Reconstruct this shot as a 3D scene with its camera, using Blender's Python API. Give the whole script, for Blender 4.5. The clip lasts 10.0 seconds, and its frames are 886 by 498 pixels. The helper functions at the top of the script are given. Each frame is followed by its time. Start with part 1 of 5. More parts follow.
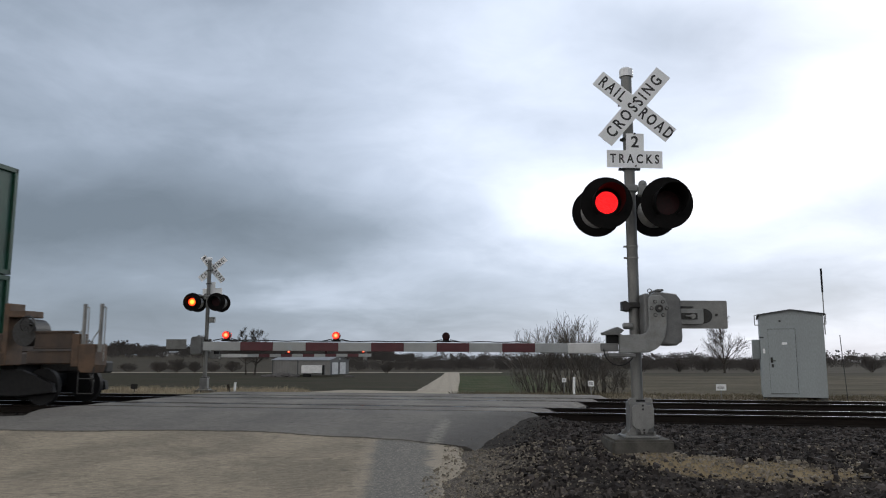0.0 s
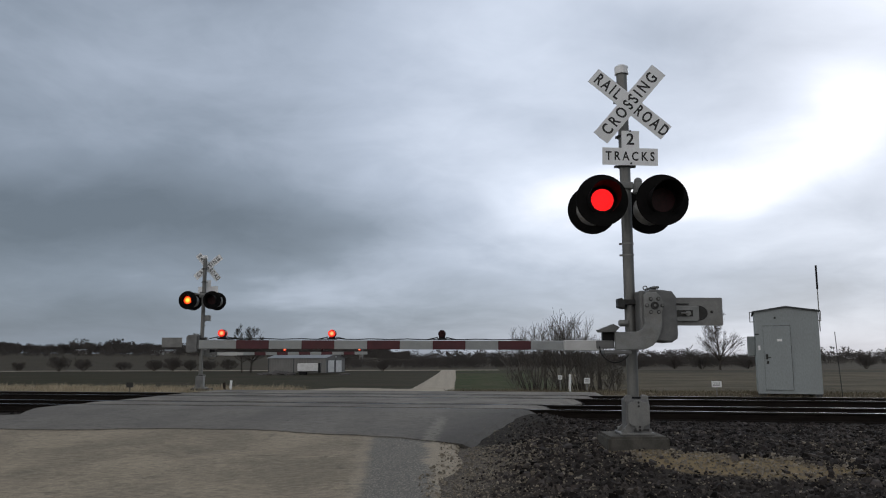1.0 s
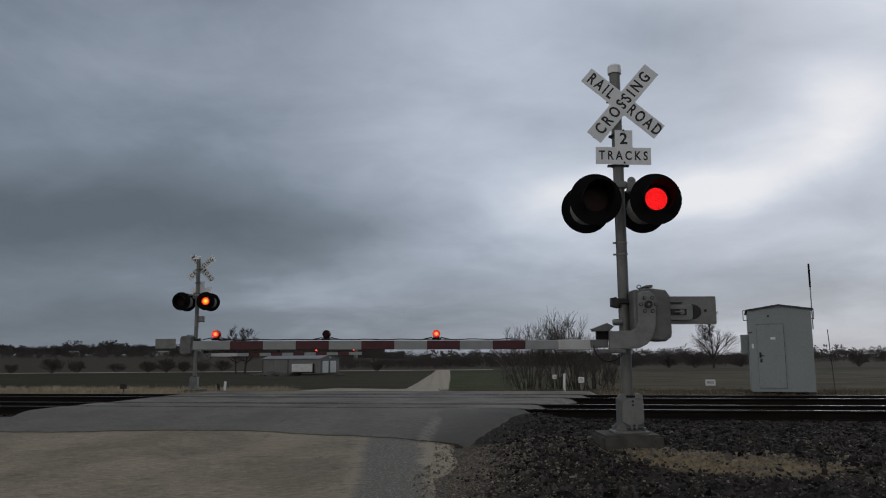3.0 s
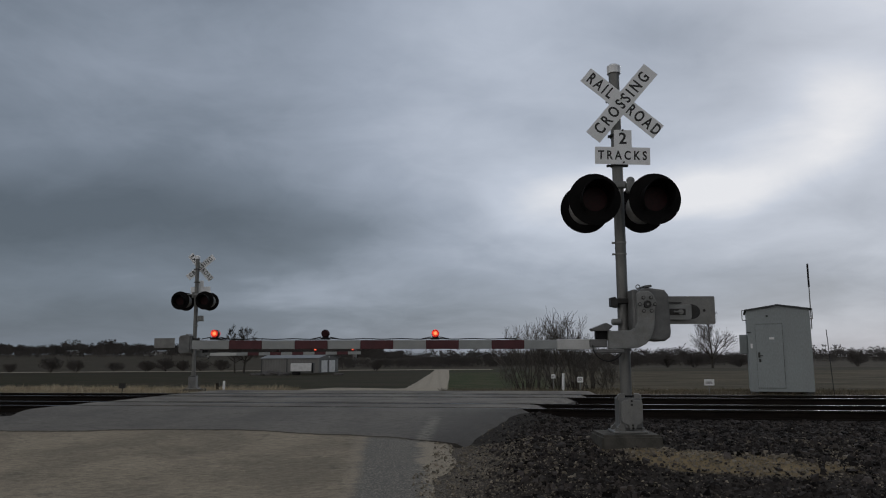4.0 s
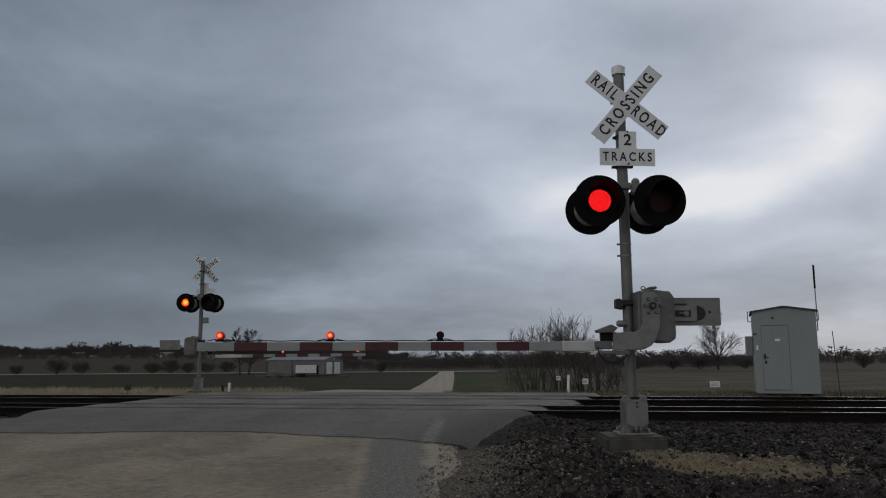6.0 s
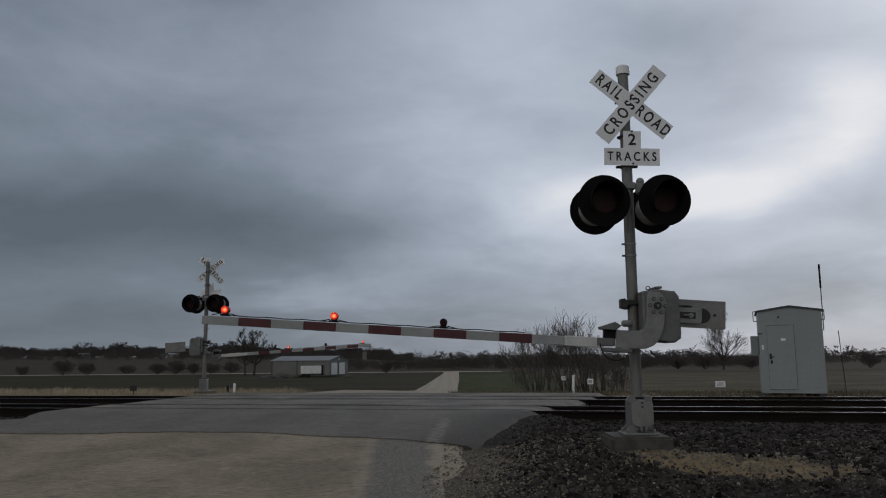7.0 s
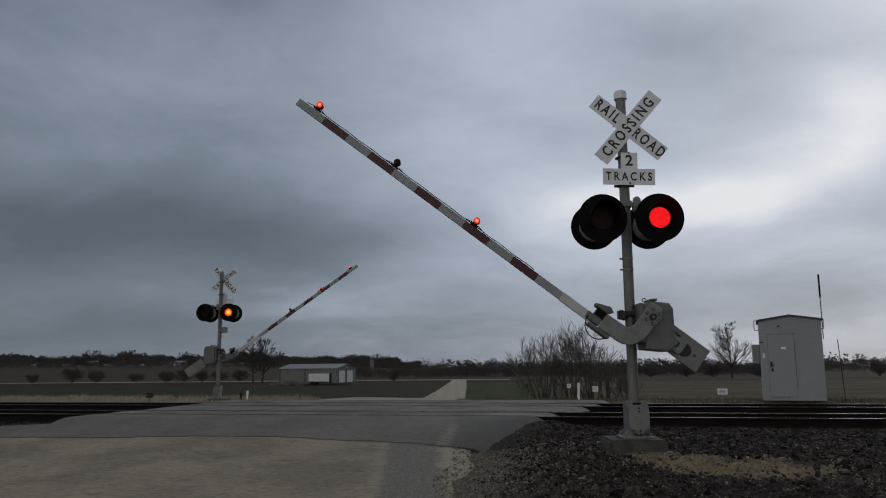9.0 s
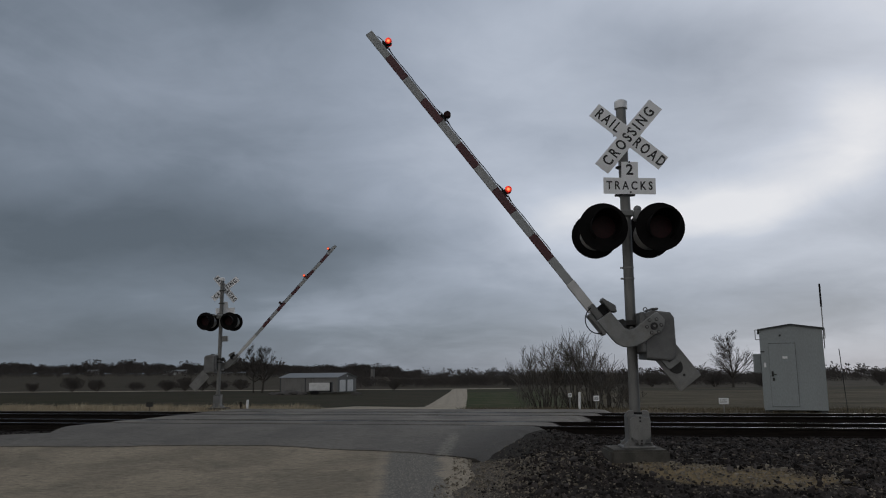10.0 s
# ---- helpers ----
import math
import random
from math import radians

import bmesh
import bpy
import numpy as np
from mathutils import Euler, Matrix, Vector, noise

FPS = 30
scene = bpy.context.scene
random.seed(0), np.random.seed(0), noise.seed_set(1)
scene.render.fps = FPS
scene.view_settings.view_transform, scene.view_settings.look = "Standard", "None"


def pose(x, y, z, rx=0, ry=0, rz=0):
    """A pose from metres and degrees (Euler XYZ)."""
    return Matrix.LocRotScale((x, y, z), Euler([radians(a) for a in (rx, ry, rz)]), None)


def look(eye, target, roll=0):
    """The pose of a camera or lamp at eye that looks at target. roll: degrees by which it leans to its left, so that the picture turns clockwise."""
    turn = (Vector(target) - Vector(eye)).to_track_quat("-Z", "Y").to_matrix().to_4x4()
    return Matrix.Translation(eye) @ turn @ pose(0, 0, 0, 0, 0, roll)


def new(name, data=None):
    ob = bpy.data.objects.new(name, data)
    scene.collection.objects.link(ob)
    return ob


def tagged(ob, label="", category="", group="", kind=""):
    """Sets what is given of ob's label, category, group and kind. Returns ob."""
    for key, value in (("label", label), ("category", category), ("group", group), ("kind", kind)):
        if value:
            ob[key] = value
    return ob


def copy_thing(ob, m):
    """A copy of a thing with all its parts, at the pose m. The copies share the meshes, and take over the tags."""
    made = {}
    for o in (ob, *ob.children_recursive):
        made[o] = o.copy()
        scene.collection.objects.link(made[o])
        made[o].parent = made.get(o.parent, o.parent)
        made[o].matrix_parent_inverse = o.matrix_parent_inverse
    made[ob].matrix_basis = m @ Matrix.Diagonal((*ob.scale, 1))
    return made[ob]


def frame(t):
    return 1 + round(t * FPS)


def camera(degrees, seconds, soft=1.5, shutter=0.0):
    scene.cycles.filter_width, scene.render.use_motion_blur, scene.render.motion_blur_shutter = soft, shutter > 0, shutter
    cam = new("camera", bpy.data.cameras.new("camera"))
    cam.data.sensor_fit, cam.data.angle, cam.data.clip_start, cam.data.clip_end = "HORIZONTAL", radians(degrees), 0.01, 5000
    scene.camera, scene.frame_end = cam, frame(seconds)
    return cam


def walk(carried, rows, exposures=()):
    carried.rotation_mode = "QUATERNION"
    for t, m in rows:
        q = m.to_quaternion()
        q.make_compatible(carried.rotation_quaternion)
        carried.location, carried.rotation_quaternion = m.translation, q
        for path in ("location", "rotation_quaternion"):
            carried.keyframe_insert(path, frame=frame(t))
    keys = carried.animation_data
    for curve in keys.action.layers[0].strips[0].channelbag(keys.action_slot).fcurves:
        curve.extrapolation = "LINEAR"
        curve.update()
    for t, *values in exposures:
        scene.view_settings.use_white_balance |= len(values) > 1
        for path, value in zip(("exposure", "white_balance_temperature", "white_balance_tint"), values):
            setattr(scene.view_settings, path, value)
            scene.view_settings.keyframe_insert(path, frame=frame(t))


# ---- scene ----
EYE = (0.005, -0.012, 1.05)             # where the camera is held
BACK = (-0.009, -0.682, 1.048)          # and after a short step back
ROWS = [
    (0.0, *EYE, 98.156, -0.017, 0.382), (0.5, *EYE, 98.048, 0.036, 0.256), (1.0, *EYE, 97.981, 0.142, 0.092), (1.5, *EYE, 98.038, 0.170, -0.018),
    (2.0, *EYE, 97.981, 0.392, -0.186), (2.5, *EYE, 97.981, 0.449, -0.275), (4.0, *EYE, 97.94, 0.379, -0.394), (4.5, *EYE, 98.012, 0.335, -0.415),
    (5.0, *EYE, 98.04, 0.48, -0.365), (5.5, *EYE, 98.062, 0.441, -0.188), (7.0, *EYE, 98.098, 0.502, 0.324), (7.5, *EYE, 98.16, 0.544, 0.555),
    (7.8, *EYE, 98.16, 0.544, 0.60), (8.0, *BACK, 97.749, 0.535, 0.692), (8.5, *BACK, 98.174, 0.536, 0.79), (9.0, *BACK, 98.686, 0.475, 0.876),
    (9.5, *BACK, 99.068, 0.443, 0.919), (10.0, *BACK, 99.353, 0.429, 0.923)]
EXPOSURES = [(0.0, 0.68), (0.5, 0.45), (1.0, 0.36), (1.5, 0.3), (2.5, -0.06), (4.0, -0.2), (10.0, -0.23)]
cam = camera(60.0, 10.0, soft=1.1, shutter=0.1)
walk(cam, [(r[0], pose(*r[1:])) for r in ROWS], EXPOSURES)

# ---- sky and sun: heavy broken overcast, brightest where the sun stands behind it ----
SUN_AZ, SUN_EL = 32.0, 24.0     # degrees from +y towards +x, and above the horizon
sun_dir = Vector((math.sin(radians(SUN_AZ)) * math.cos(radians(SUN_EL)),
                  math.cos(radians(SUN_AZ)) * math.cos(radians(SUN_EL)), math.sin(radians(SUN_EL))))


class Nodes:
    """A thin wrapper to write node trees in a few lines."""

    def __init__(self, tree):
        self.t = tree
        self.t.nodes.clear()

    def n(self, kind, **sets):
        node = self.t.nodes.new(kind)
        for key, value in sets.items():
            if key in node.inputs:
                node.inputs[key].default_value = value
        return node

    def link(self, a, b):
        self.t.links.new(a, b)

    def put(self, value, socket):
        if isinstance(value, bpy.types.NodeSocket):
            self.link(value, socket)
        else:
            socket.default_value = value

    def math(self, op, a, b=0.0, c=0.0, clamp=False):
        node = self.t.nodes.new("ShaderNodeMath")
        node.operation, node.use_clamp = op, clamp
        for i, v in enumerate((a, b, c)):
            self.put(v, node.inputs[i])
        return node.outputs[0]

    def vmath(self, op, a, b=(0, 0, 0)):
        node = self.t.nodes.new("ShaderNodeVectorMath")
        node.operation = op
        self.put(a, node.inputs[0])
        self.put(b, node.inputs[1])
        return node.outputs["Value"] if op in ("DOT_PRODUCT", "LENGTH") else node.outputs[0]

    def noise(self, vec, scale, detail=4.0, rough=0.55, distort=0.0):
        node = self.t.nodes.new("ShaderNodeTexNoise")
        if vec is not None:
            self.link(vec, node.inputs["Vector"])
        node.inputs["Scale"].default_value, node.inputs["Detail"].default_value = scale, detail
        node.inputs["Roughness"].default_value, node.inputs["Distortion"].default_value = rough, distort
        return node.outputs["Fac"]

    def ramp(self, fac, stops, mode="LINEAR"):
        node = self.t.nodes.new("ShaderNodeValToRGB")
        node.color_ramp.interpolation = mode
        while len(node.color_ramp.elements) < len(stops):
            node.color_ramp.elements.new(0.5)
        for e, (p, c) in zip(node.color_ramp.elements, stops):
            e.position = p
            e.color = (*c, 1) if isinstance(c, (tuple, list)) else (c, c, c, 1)
        self.put(fac, node.inputs[0])
        return node.outputs[0]

    def mix(self, fac, a, b, mode="MIX"):
        node = self.t.nodes.new("ShaderNodeMix")
        node.data_type, node.blend_type = "RGBA", mode
        self.put(fac, node.inputs[0])
        for v, i in ((a, 6), (b, 7)):
            self.put((*v, 1) if isinstance(v, tuple) and len(v) == 3 else v, node.inputs[i])
        return node.outputs[2]

    def smooth(self, value, lo, hi):
        node = self.t.nodes.new("ShaderNodeMapRange")
        node.interpolation_type = "SMOOTHSTEP"
        self.put(value, node.inputs[0])
        node.inputs[1].default_value, node.inputs[2].default_value = lo, hi
        return node.outputs[0]


MASSES = ((0.57, 0.33, 0.17, 0.10, 0.24), (0.47, 0.265, 0.19, 0.075, 0.26), (0.33, 0.22, 0.20, 0.065, 0.30), (0.15, 0.205, 0.18, 0.07, 0.26), (-0.02, 0.13, 0.34, 0.09, 0.10), (0.30, 0.19, 0.42, 0.13, 0.10),
          (-0.22, 0.093, 0.26, 0.045, 0.19), (-0.46, 0.19, 0.38, 0.11, -0.30), (-0.2, 0.185, 0.3, 0.06, -0.12), (0.43, 0.09, 0.34, 0.075, -0.14),
          (0.34, 0.43, 0.32, 0.12, -0.2), (-0.1, 0.42, 0.5, 0.16, 0.11), (-0.04, 0.25, 0.36, 0.13, 0.14))


def make_world():
    world = bpy.data.worlds.new("overcast_sky")
    world.use_nodes = True
    scene.world = world
    k = Nodes(world.node_tree)
    way = k.n("ShaderNodeTexCoord").outputs["Generated"]
    sep = k.n("ShaderNodeSeparateXYZ")
    k.link(way, sep.inputs[0])
    x, y, z = sep.outputs
    up = k.math("MAXIMUM", z, 0.0)
    lift = k.math("ADD", up, 0.24)
    flat = k.n("ShaderNodeCombineXYZ")
    k.link(k.math("DIVIDE", x, lift), flat.inputs[0])
    k.link(k.math("DIVIDE", y, lift), flat.inputs[1])
    flat.inputs[2].default_value = 3.7
    big = k.noise(flat.outputs[0], 0.55, 3.0, 0.5, 0.4)
    mid = k.noise(flat.outputs[0], 1.7, 5.0, 0.55, 0.5)
    wisp = k.noise(flat.outputs[0], 4.3, 6.0, 0.62, 0.9)
    # brightness rises towards the hidden sun
    toward = k.vmath("DOT_PRODUCT", way, tuple(sun_dir))
    glow = k.smooth(toward, 0.72, 1.0)
    wide = k.smooth(toward, -0.2, 0.98)
    level = k.math("ADD", k.math("MULTIPLY", wide, 0.34), k.math("MULTIPLY", glow, 0.34))
    level = k.math("ADD", level, k.math("MULTIPLY", k.math("SUBTRACT", big, 0.5), 0.42))
    level = k.math("ADD", level, k.math("MULTIPLY", k.math("SUBTRACT", mid, 0.5), 0.36))
    level = k.math("ADD", level, k.math("MULTIPLY", k.math("SUBTRACT", wisp, 0.5), 0.12))
    level = k.math("ADD", level, k.math("MULTIPLY", k.smooth(z, 0.1, 0.6), 0.12))
    level = k.math("ADD", level, k.math("MULTIPLY", k.smooth(toward, 0.45, -0.5), 0.7))
    # the great cloud masses ahead: a dark bank, rifts of light, a pale band low down
    ahead = k.math("MAXIMUM", y, 0.08)
    az = k.math("DIVIDE", x, ahead)
    el = k.math("DIVIDE", z, ahead)
    warp = k.math("MULTIPLY", k.math("SUBTRACT", k.noise(flat.outputs[0], 1.1, 4.0, 0.55, 0.3), 0.5), 0.22)
    az = k.math("ADD", az, warp)
    el = k.math("ADD", el, k.math("MULTIPLY", warp, -0.45))
    for ca, ce, ra, re_, gain in MASSES:
        da = k.math("DIVIDE", k.math("SUBTRACT", az, ca), ra)
        de = k.math("DIVIDE", k.math("SUBTRACT", el, ce), re_)
        d = k.math("SQRT", k.math("ADD", k.math("MULTIPLY", da, da), k.math("MULTIPLY", de, de)))
        level = k.math("ADD", level, k.math("MULTIPLY", k.smooth(d, 1.0, 0.0), gain))
    cloud = k.ramp(level, [(0.0, (0.116, 0.143, 0.176)), (0.3, (0.203, 0.243, 0.30)), (0.55, (0.37, 0.424, 0.516)),
                           (0.8, (0.60, 0.66, 0.77)), (1.0, (0.88, 0.9, 0.95))])
    sky = k.t.nodes.new("ShaderNodeTexSky")
    sky.sky_type, sky.sun_disc = "NISHITA", False
    sky.sun_elevation, sky.sun_rotation = radians(SUN_EL), radians(SUN_AZ)
    sky_weak = k.mix(1.0, sky.outputs[0], (0.06, 0.06, 0.06), "MULTIPLY")
    cloud = k.mix(k.smooth(toward, 0.55, -0.1), cloud, k.mix(1.0, cloud, (1.12, 1.0, 0.86), "MULTIPLY"))
    both = k.mix(0.07, cloud, sky_weak)
    back = k.n("ShaderNodeBackground", Strength=1.0)
    k.link(both, back.inputs[0])
    out = k.n("ShaderNodeOutputWorld")
    k.link(back.outputs[0], out.inputs[0])


make_world()
sun_data = bpy.data.lights.new("sun", "SUN")
sun_data.energy, sun_data.angle, sun_data.color = 0.5, radians(25), (1.0, 0.97, 0.92)
sun = new("sun", sun_data)
sun.matrix_world = look(sun_dir * 50, (0, 0, 0))


# ---- materials ----
def material(name, base, second=None, scale=8.0, rough=0.6, metal=0.0, bump=0.15, fine=60.0, dirt=None, dirt_amount=0.35,
             spec=0.5, per_object=0.0, stretch=(1, 1, 1), per_island=0.0):
    m = bpy.data.materials.new(name)
    m.use_nodes = True
    k = Nodes(m.node_tree)
    co = k.n("ShaderNodeTexCoord").outputs["Object"]
    if stretch != (1, 1, 1):
        co = k.vmath("MULTIPLY", co, stretch)
    second = second or tuple(c * 0.72 for c in base)
    a = k.noise(co, scale, 5.0, 0.6)
    b = k.noise(co, fine, 3.0, 0.6)
    col = k.mix(k.smooth(a, 0.35, 0.68), base, second)
    if dirt:
        c = k.noise(co, scale * 0.31, 6.0, 0.68, 0.6)
        col = k.mix(k.math("MULTIPLY", k.smooth(c, 0.5, 0.72), dirt_amount), col, dirt)
    grain = k.ramp(b, [(0.25, 0.82), (0.75, 1.12)])
    col = k.mix(1.0, col, grain, "MULTIPLY")
    if per_object:
        r = k.n("ShaderNodeObjectInfo").outputs["Random"]
        col = k.mix(1.0, col, k.ramp(r, [(0, 1 - per_object), (1, 1 + per_object)]), "MULTIPLY")
    if per_island:
        r = k.n("ShaderNodeNewGeometry").outputs["Random Per Island"]
        col = k.mix(1.0, col, k.ramp(r, [(0, 1 - per_island), (1, 1 + per_island)]), "MULTIPLY")
    p = k.n("ShaderNodeBsdfPrincipled", Metallic=metal)
    p.inputs["Specular IOR Level"].default_value = spec
    k.link(col, p.inputs["Base Color"])
    k.put(k.math("ADD", k.math("MULTIPLY", k.math("SUBTRACT", b, 0.5), 0.25), rough, clamp=True), p.inputs["Roughness"])
    bm_node = k.n("ShaderNodeBump", Strength=bump, Distance=0.01)
    k.link(k.math("ADD", k.math("MULTIPLY", b, 0.6), a), bm_node.inputs["Height"])
    k.link(bm_node.outputs[0], p.inputs["Normal"])
    out = k.n("ShaderNodeOutputMaterial")
    k.link(p.outputs[0], out.inputs[0])
    return m


def glowing(name, colour, strength, cell=70.0, core=None):
    """A lit lamp: a grain of bright diodes over the lens."""
    m = bpy.data.materials.new(name)
    m.use_nodes = True
    k = Nodes(m.node_tree)
    co = k.n("ShaderNodeTexCoord").outputs["Object"]
    v = k.t.nodes.new("ShaderNodeTexVoronoi")
    k.link(co, v.inputs["Vector"])
    v.inputs["Scale"].default_value = cell
    spots = k.ramp(v.outputs["Distance"], [(0.15, 1.0), (0.6, 0.3)])
    col = k.mix(1.0, colour, spots, "MULTIPLY")
    if core:
        d = k.vmath("LENGTH", co)
        col = k.mix(k.smooth(d, core[1], 0.0), col, core[0])
    e = k.n("ShaderNodeEmission", Strength=strength)
    k.link(col, e.inputs[0])
    out = k.n("ShaderNodeOutputMaterial")
    k.link(e.outputs[0], out.inputs[0])
    return m


ALU = material("weathered_aluminium", (0.20, 0.20, 0.19), (0.14, 0.14, 0.135), 6, 0.5, 0.55, 0.08, 90, (0.2, 0.19, 0.17), 0.5, stretch=(1, 1, 0.35))
GALV = material("galvanised_casting", (0.25, 0.255, 0.25), (0.18, 0.185, 0.18), 5, 0.55, 0.35, 0.12, 60, (0.19, 0.17, 0.14), 0.55)
HOUSING = material("grimy_housing_paint", (0.17, 0.172, 0.17), (0.12, 0.122, 0.12), 4, 0.55, 0.2, 0.1, 60, (0.09, 0.08, 0.068), 0.6)
DARK_STEEL = material("dark_steel", (0.05, 0.05, 0.05), (0.035, 0.033, 0.03), 14, 0.55, 0.6, 0.15, 80)
BLACK = material("black_paint", (0.008, 0.008, 0.009), (0.012, 0.012, 0.012), 10, 0.6, 0.0, 0.05, 90, spec=0.2)
BLACK_IN = material("matt_black_inside", (0.006, 0.006, 0.006), (0.009, 0.008, 0.008), 10, 0.8, 0.0, 0.03, 90, spec=0.1)
# lamp bodies: base colour raised to stand in for the gleam below the discs
GLEAM_METAL = material("pale_gleam_metal", (0.45, 0.45, 0.44), (0.3, 0.3, 0.3), 9, 0.4, 0.5, 0.08, 70)
SIGN_WHITE = material("reflective_white_sheet", (0.84, 0.85, 0.86), (0.78, 0.79, 0.80), 3, 0.45, 0.0, 0.03, 160, (0.58, 0.57, 0.55), 0.4)
SIGN_BLACK = material("black_lettering", (0.012, 0.012, 0.013), (0.02, 0.02, 0.02), 20, 0.5, 0, 0.02, 120)
ARM_WHITE = material("white_reflective_stripe", (0.31, 0.325, 0.325), (0.26, 0.275, 0.275), 5, 0.4, 0, 0.05, 140, (0.33, 0.32, 0.3), 0.5)
ARM_RED = material("red_reflective_stripe", (0.07, 0.007, 0.013), (0.052, 0.005, 0.009), 6, 0.4, 0, 0.05, 140, (0.09, 0.02, 0.02), 0.5)
ARM_END = material("white_arm_butt", (0.58, 0.58, 0.57), (0.5, 0.5, 0.49), 5, 0.45, 0, 0.05, 140, (0.36, 0.35, 0.32), 0.5)
PALE_STEEL = material("pale_sheet_steel", (0.23, 0.23, 0.22), (0.17, 0.17, 0.165), 4, 0.5, 0.25, 0.06, 60, (0.24, 0.21, 0.17), 0.5)
CONCRETE = material("weathered_concrete", (0.10, 0.094, 0.082), (0.062, 0.059, 0.052), 6, 0.9, 0, 0.5, 45, (0.07, 0.068, 0.062), 0.6, spec=0.15)
LENS_RED = material("unlit_red_lens", (0.026, 0.004, 0.005), (0.017, 0.003, 0.004), 40, 0.45, 0, 0.1, 120, spec=0.15)
GLOW_RED = glowing("lit_red_diodes", (1.0, 0.014, 0.016), 2.2, 120)
GLOW_AMBER = glowing("lit_orange_red_lamp", (1.0, 0.05, 0.012), 2.0, 60, ((1.0, 0.5, 0.05), 0.13))
GLOW_TIP = glowing("lit_arm_lamp", (1.0, 0.045, 0.03), 1.7, 55, ((1.0, 0.35, 0.12), 0.035))
RAIL_RUST = material("rusty_rail_web", (0.016, 0.013, 0.011), (0.010, 0.008, 0.007), 9, 0.85, 0.0, 0.2, 60, stretch=(0.2, 1, 1), spec=0.08)
RAIL_TOP = material("polished_rail_head", (0.45, 0.46, 0.48), (0.35, 0.36, 0.38), 6, 0.22, 1.0, 0.03, 90, stretch=(0.1, 1, 1))
TIE = material("creosoted_timber", (0.032, 0.027, 0.023), (0.019, 0.016, 0.014), 6, 0.9, 0, 0.4, 40, (0.06, 0.052, 0.044), 0.4, per_object=0.3, stretch=(6, 1, 6), spec=0.1)
STONE = material("crushed_ballast", (0.052, 0.045, 0.042), (0.026, 0.0235, 0.023), 4, 0.9, 0, 0.3, 60, (0.10, 0.085, 0.072), 0.5, per_island=0.85, spec=0.12)
PALE_STONE = material("pale_limestone_chips", (0.22, 0.187, 0.142), (0.15, 0.128, 0.098), 5, 0.9, 0, 0.3, 60, per_island=0.4)
SHED_WALL = material("blue_grey_painted_steel", (0.27, 0.30, 0.305), (0.25, 0.275, 0.28), 1.2, 0.5, 0.0, 0.03, 40, (0.18, 0.19, 0.19), 0.35, stretch=(1, 1, 0.3))
SHED_DARK = material("dark_steel_trim", (0.06, 0.065, 0.07), (0.045, 0.05, 0.05), 8, 0.6, 0.2, 0.05, 60)
GREEN_BOX = material("green_container_paint", (0.010, 0.062, 0.036), (0.008, 0.045, 0.027), 2.5, 0.45, 0.0, 0.06, 50, (0.05, 0.045, 0.03), 0.4)
TRAIN_BROWN = material("ochre_brown_car_paint", (0.06, 0.036, 0.022), (0.034, 0.022, 0.015), 3, 0.65, 0.0, 0.1, 40, (0.03, 0.025, 0.02), 0.6)
TRAIN_OCHRE = material("ochre_car_paint", (0.105, 0.058, 0.03), (0.06, 0.035, 0.02), 3, 0.65, 0.0, 0.1, 40, (0.035, 0.028, 0.02), 0.6)
BARK = material("grey_brown_bark", (0.115, 0.104, 0.092), (0.075, 0.068, 0.06), 9, 0.95, 0, 0.3, 50)
# distant twigs: distance haze is put into this base colour
BARK_FAR = material("hazy_bare_twigs", (0.068, 0.061, 0.057), (0.046, 0.042, 0.039), 0.05, 0.95, 0, 0.0, 9, per_island=0.35)
BARK_DARK = material("dark_bark", (0.075, 0.066, 0.058), (0.05, 0.045, 0.04), 9, 0.95, 0, 0.3, 50, spec=0.1)
DRY_GRASS = material("dry_grass_blades", (0.43, 0.365, 0.255), (0.30, 0.25, 0.17), 0.8, 0.9, 0, 0.0, 30, per_island=0.35)
DULL_GRASS = material("dull_winter_grass", (0.17, 0.145, 0.10), (0.105, 0.09, 0.06), 0.6, 0.9, 0, 0.0, 30, per_island=0.35)
BARN_WALL = material("grey_ribbed_steel", (0.19, 0.188, 0.18), (0.155, 0.152, 0.145), 0.3, 0.6, 0.1, 0.05, 6)
BARN_ROOF = material("pale_metal_roof", (0.26, 0.27, 0.275), (0.22, 0.23, 0.235), 0.3, 0.5, 0.3, 0.05, 6)
WHITE_PAINT = material("white_paint", (0.72, 0.72, 0.71), (0.62, 0.62, 0.61), 1, 0.5, 0, 0.03, 30)
ROCK_PILE = material("dark_spoil_heap", (0.09, 0.082, 0.075), (0.055, 0.05, 0.047), 1.2, 0.95, 0, 0.5, 9)


# ---- mesh helpers ----
def part(name, bm, mat, parent=None, label=""):
    me = bpy.data.meshes.new(name)
    if not isinstance(bm, bmesh.types.BMesh):
        me.from_pydata(bm[0], [], bm[1])
    else:
        bm.normal_update()
        bm.to_mesh(me)
        bm.free()
    me.materials.append(mat)
    ob = new(name, me)
    ob.parent = parent
    if label:
        tagged(ob, label)
    return ob


def thing(name, label, category, m=None, group="", kind=""):
    ob = new(name)
    ob.empty_display_size = 0.1
    if m is not None:
        ob.matrix_basis = m
    return tagged(ob, label, category, group, kind)


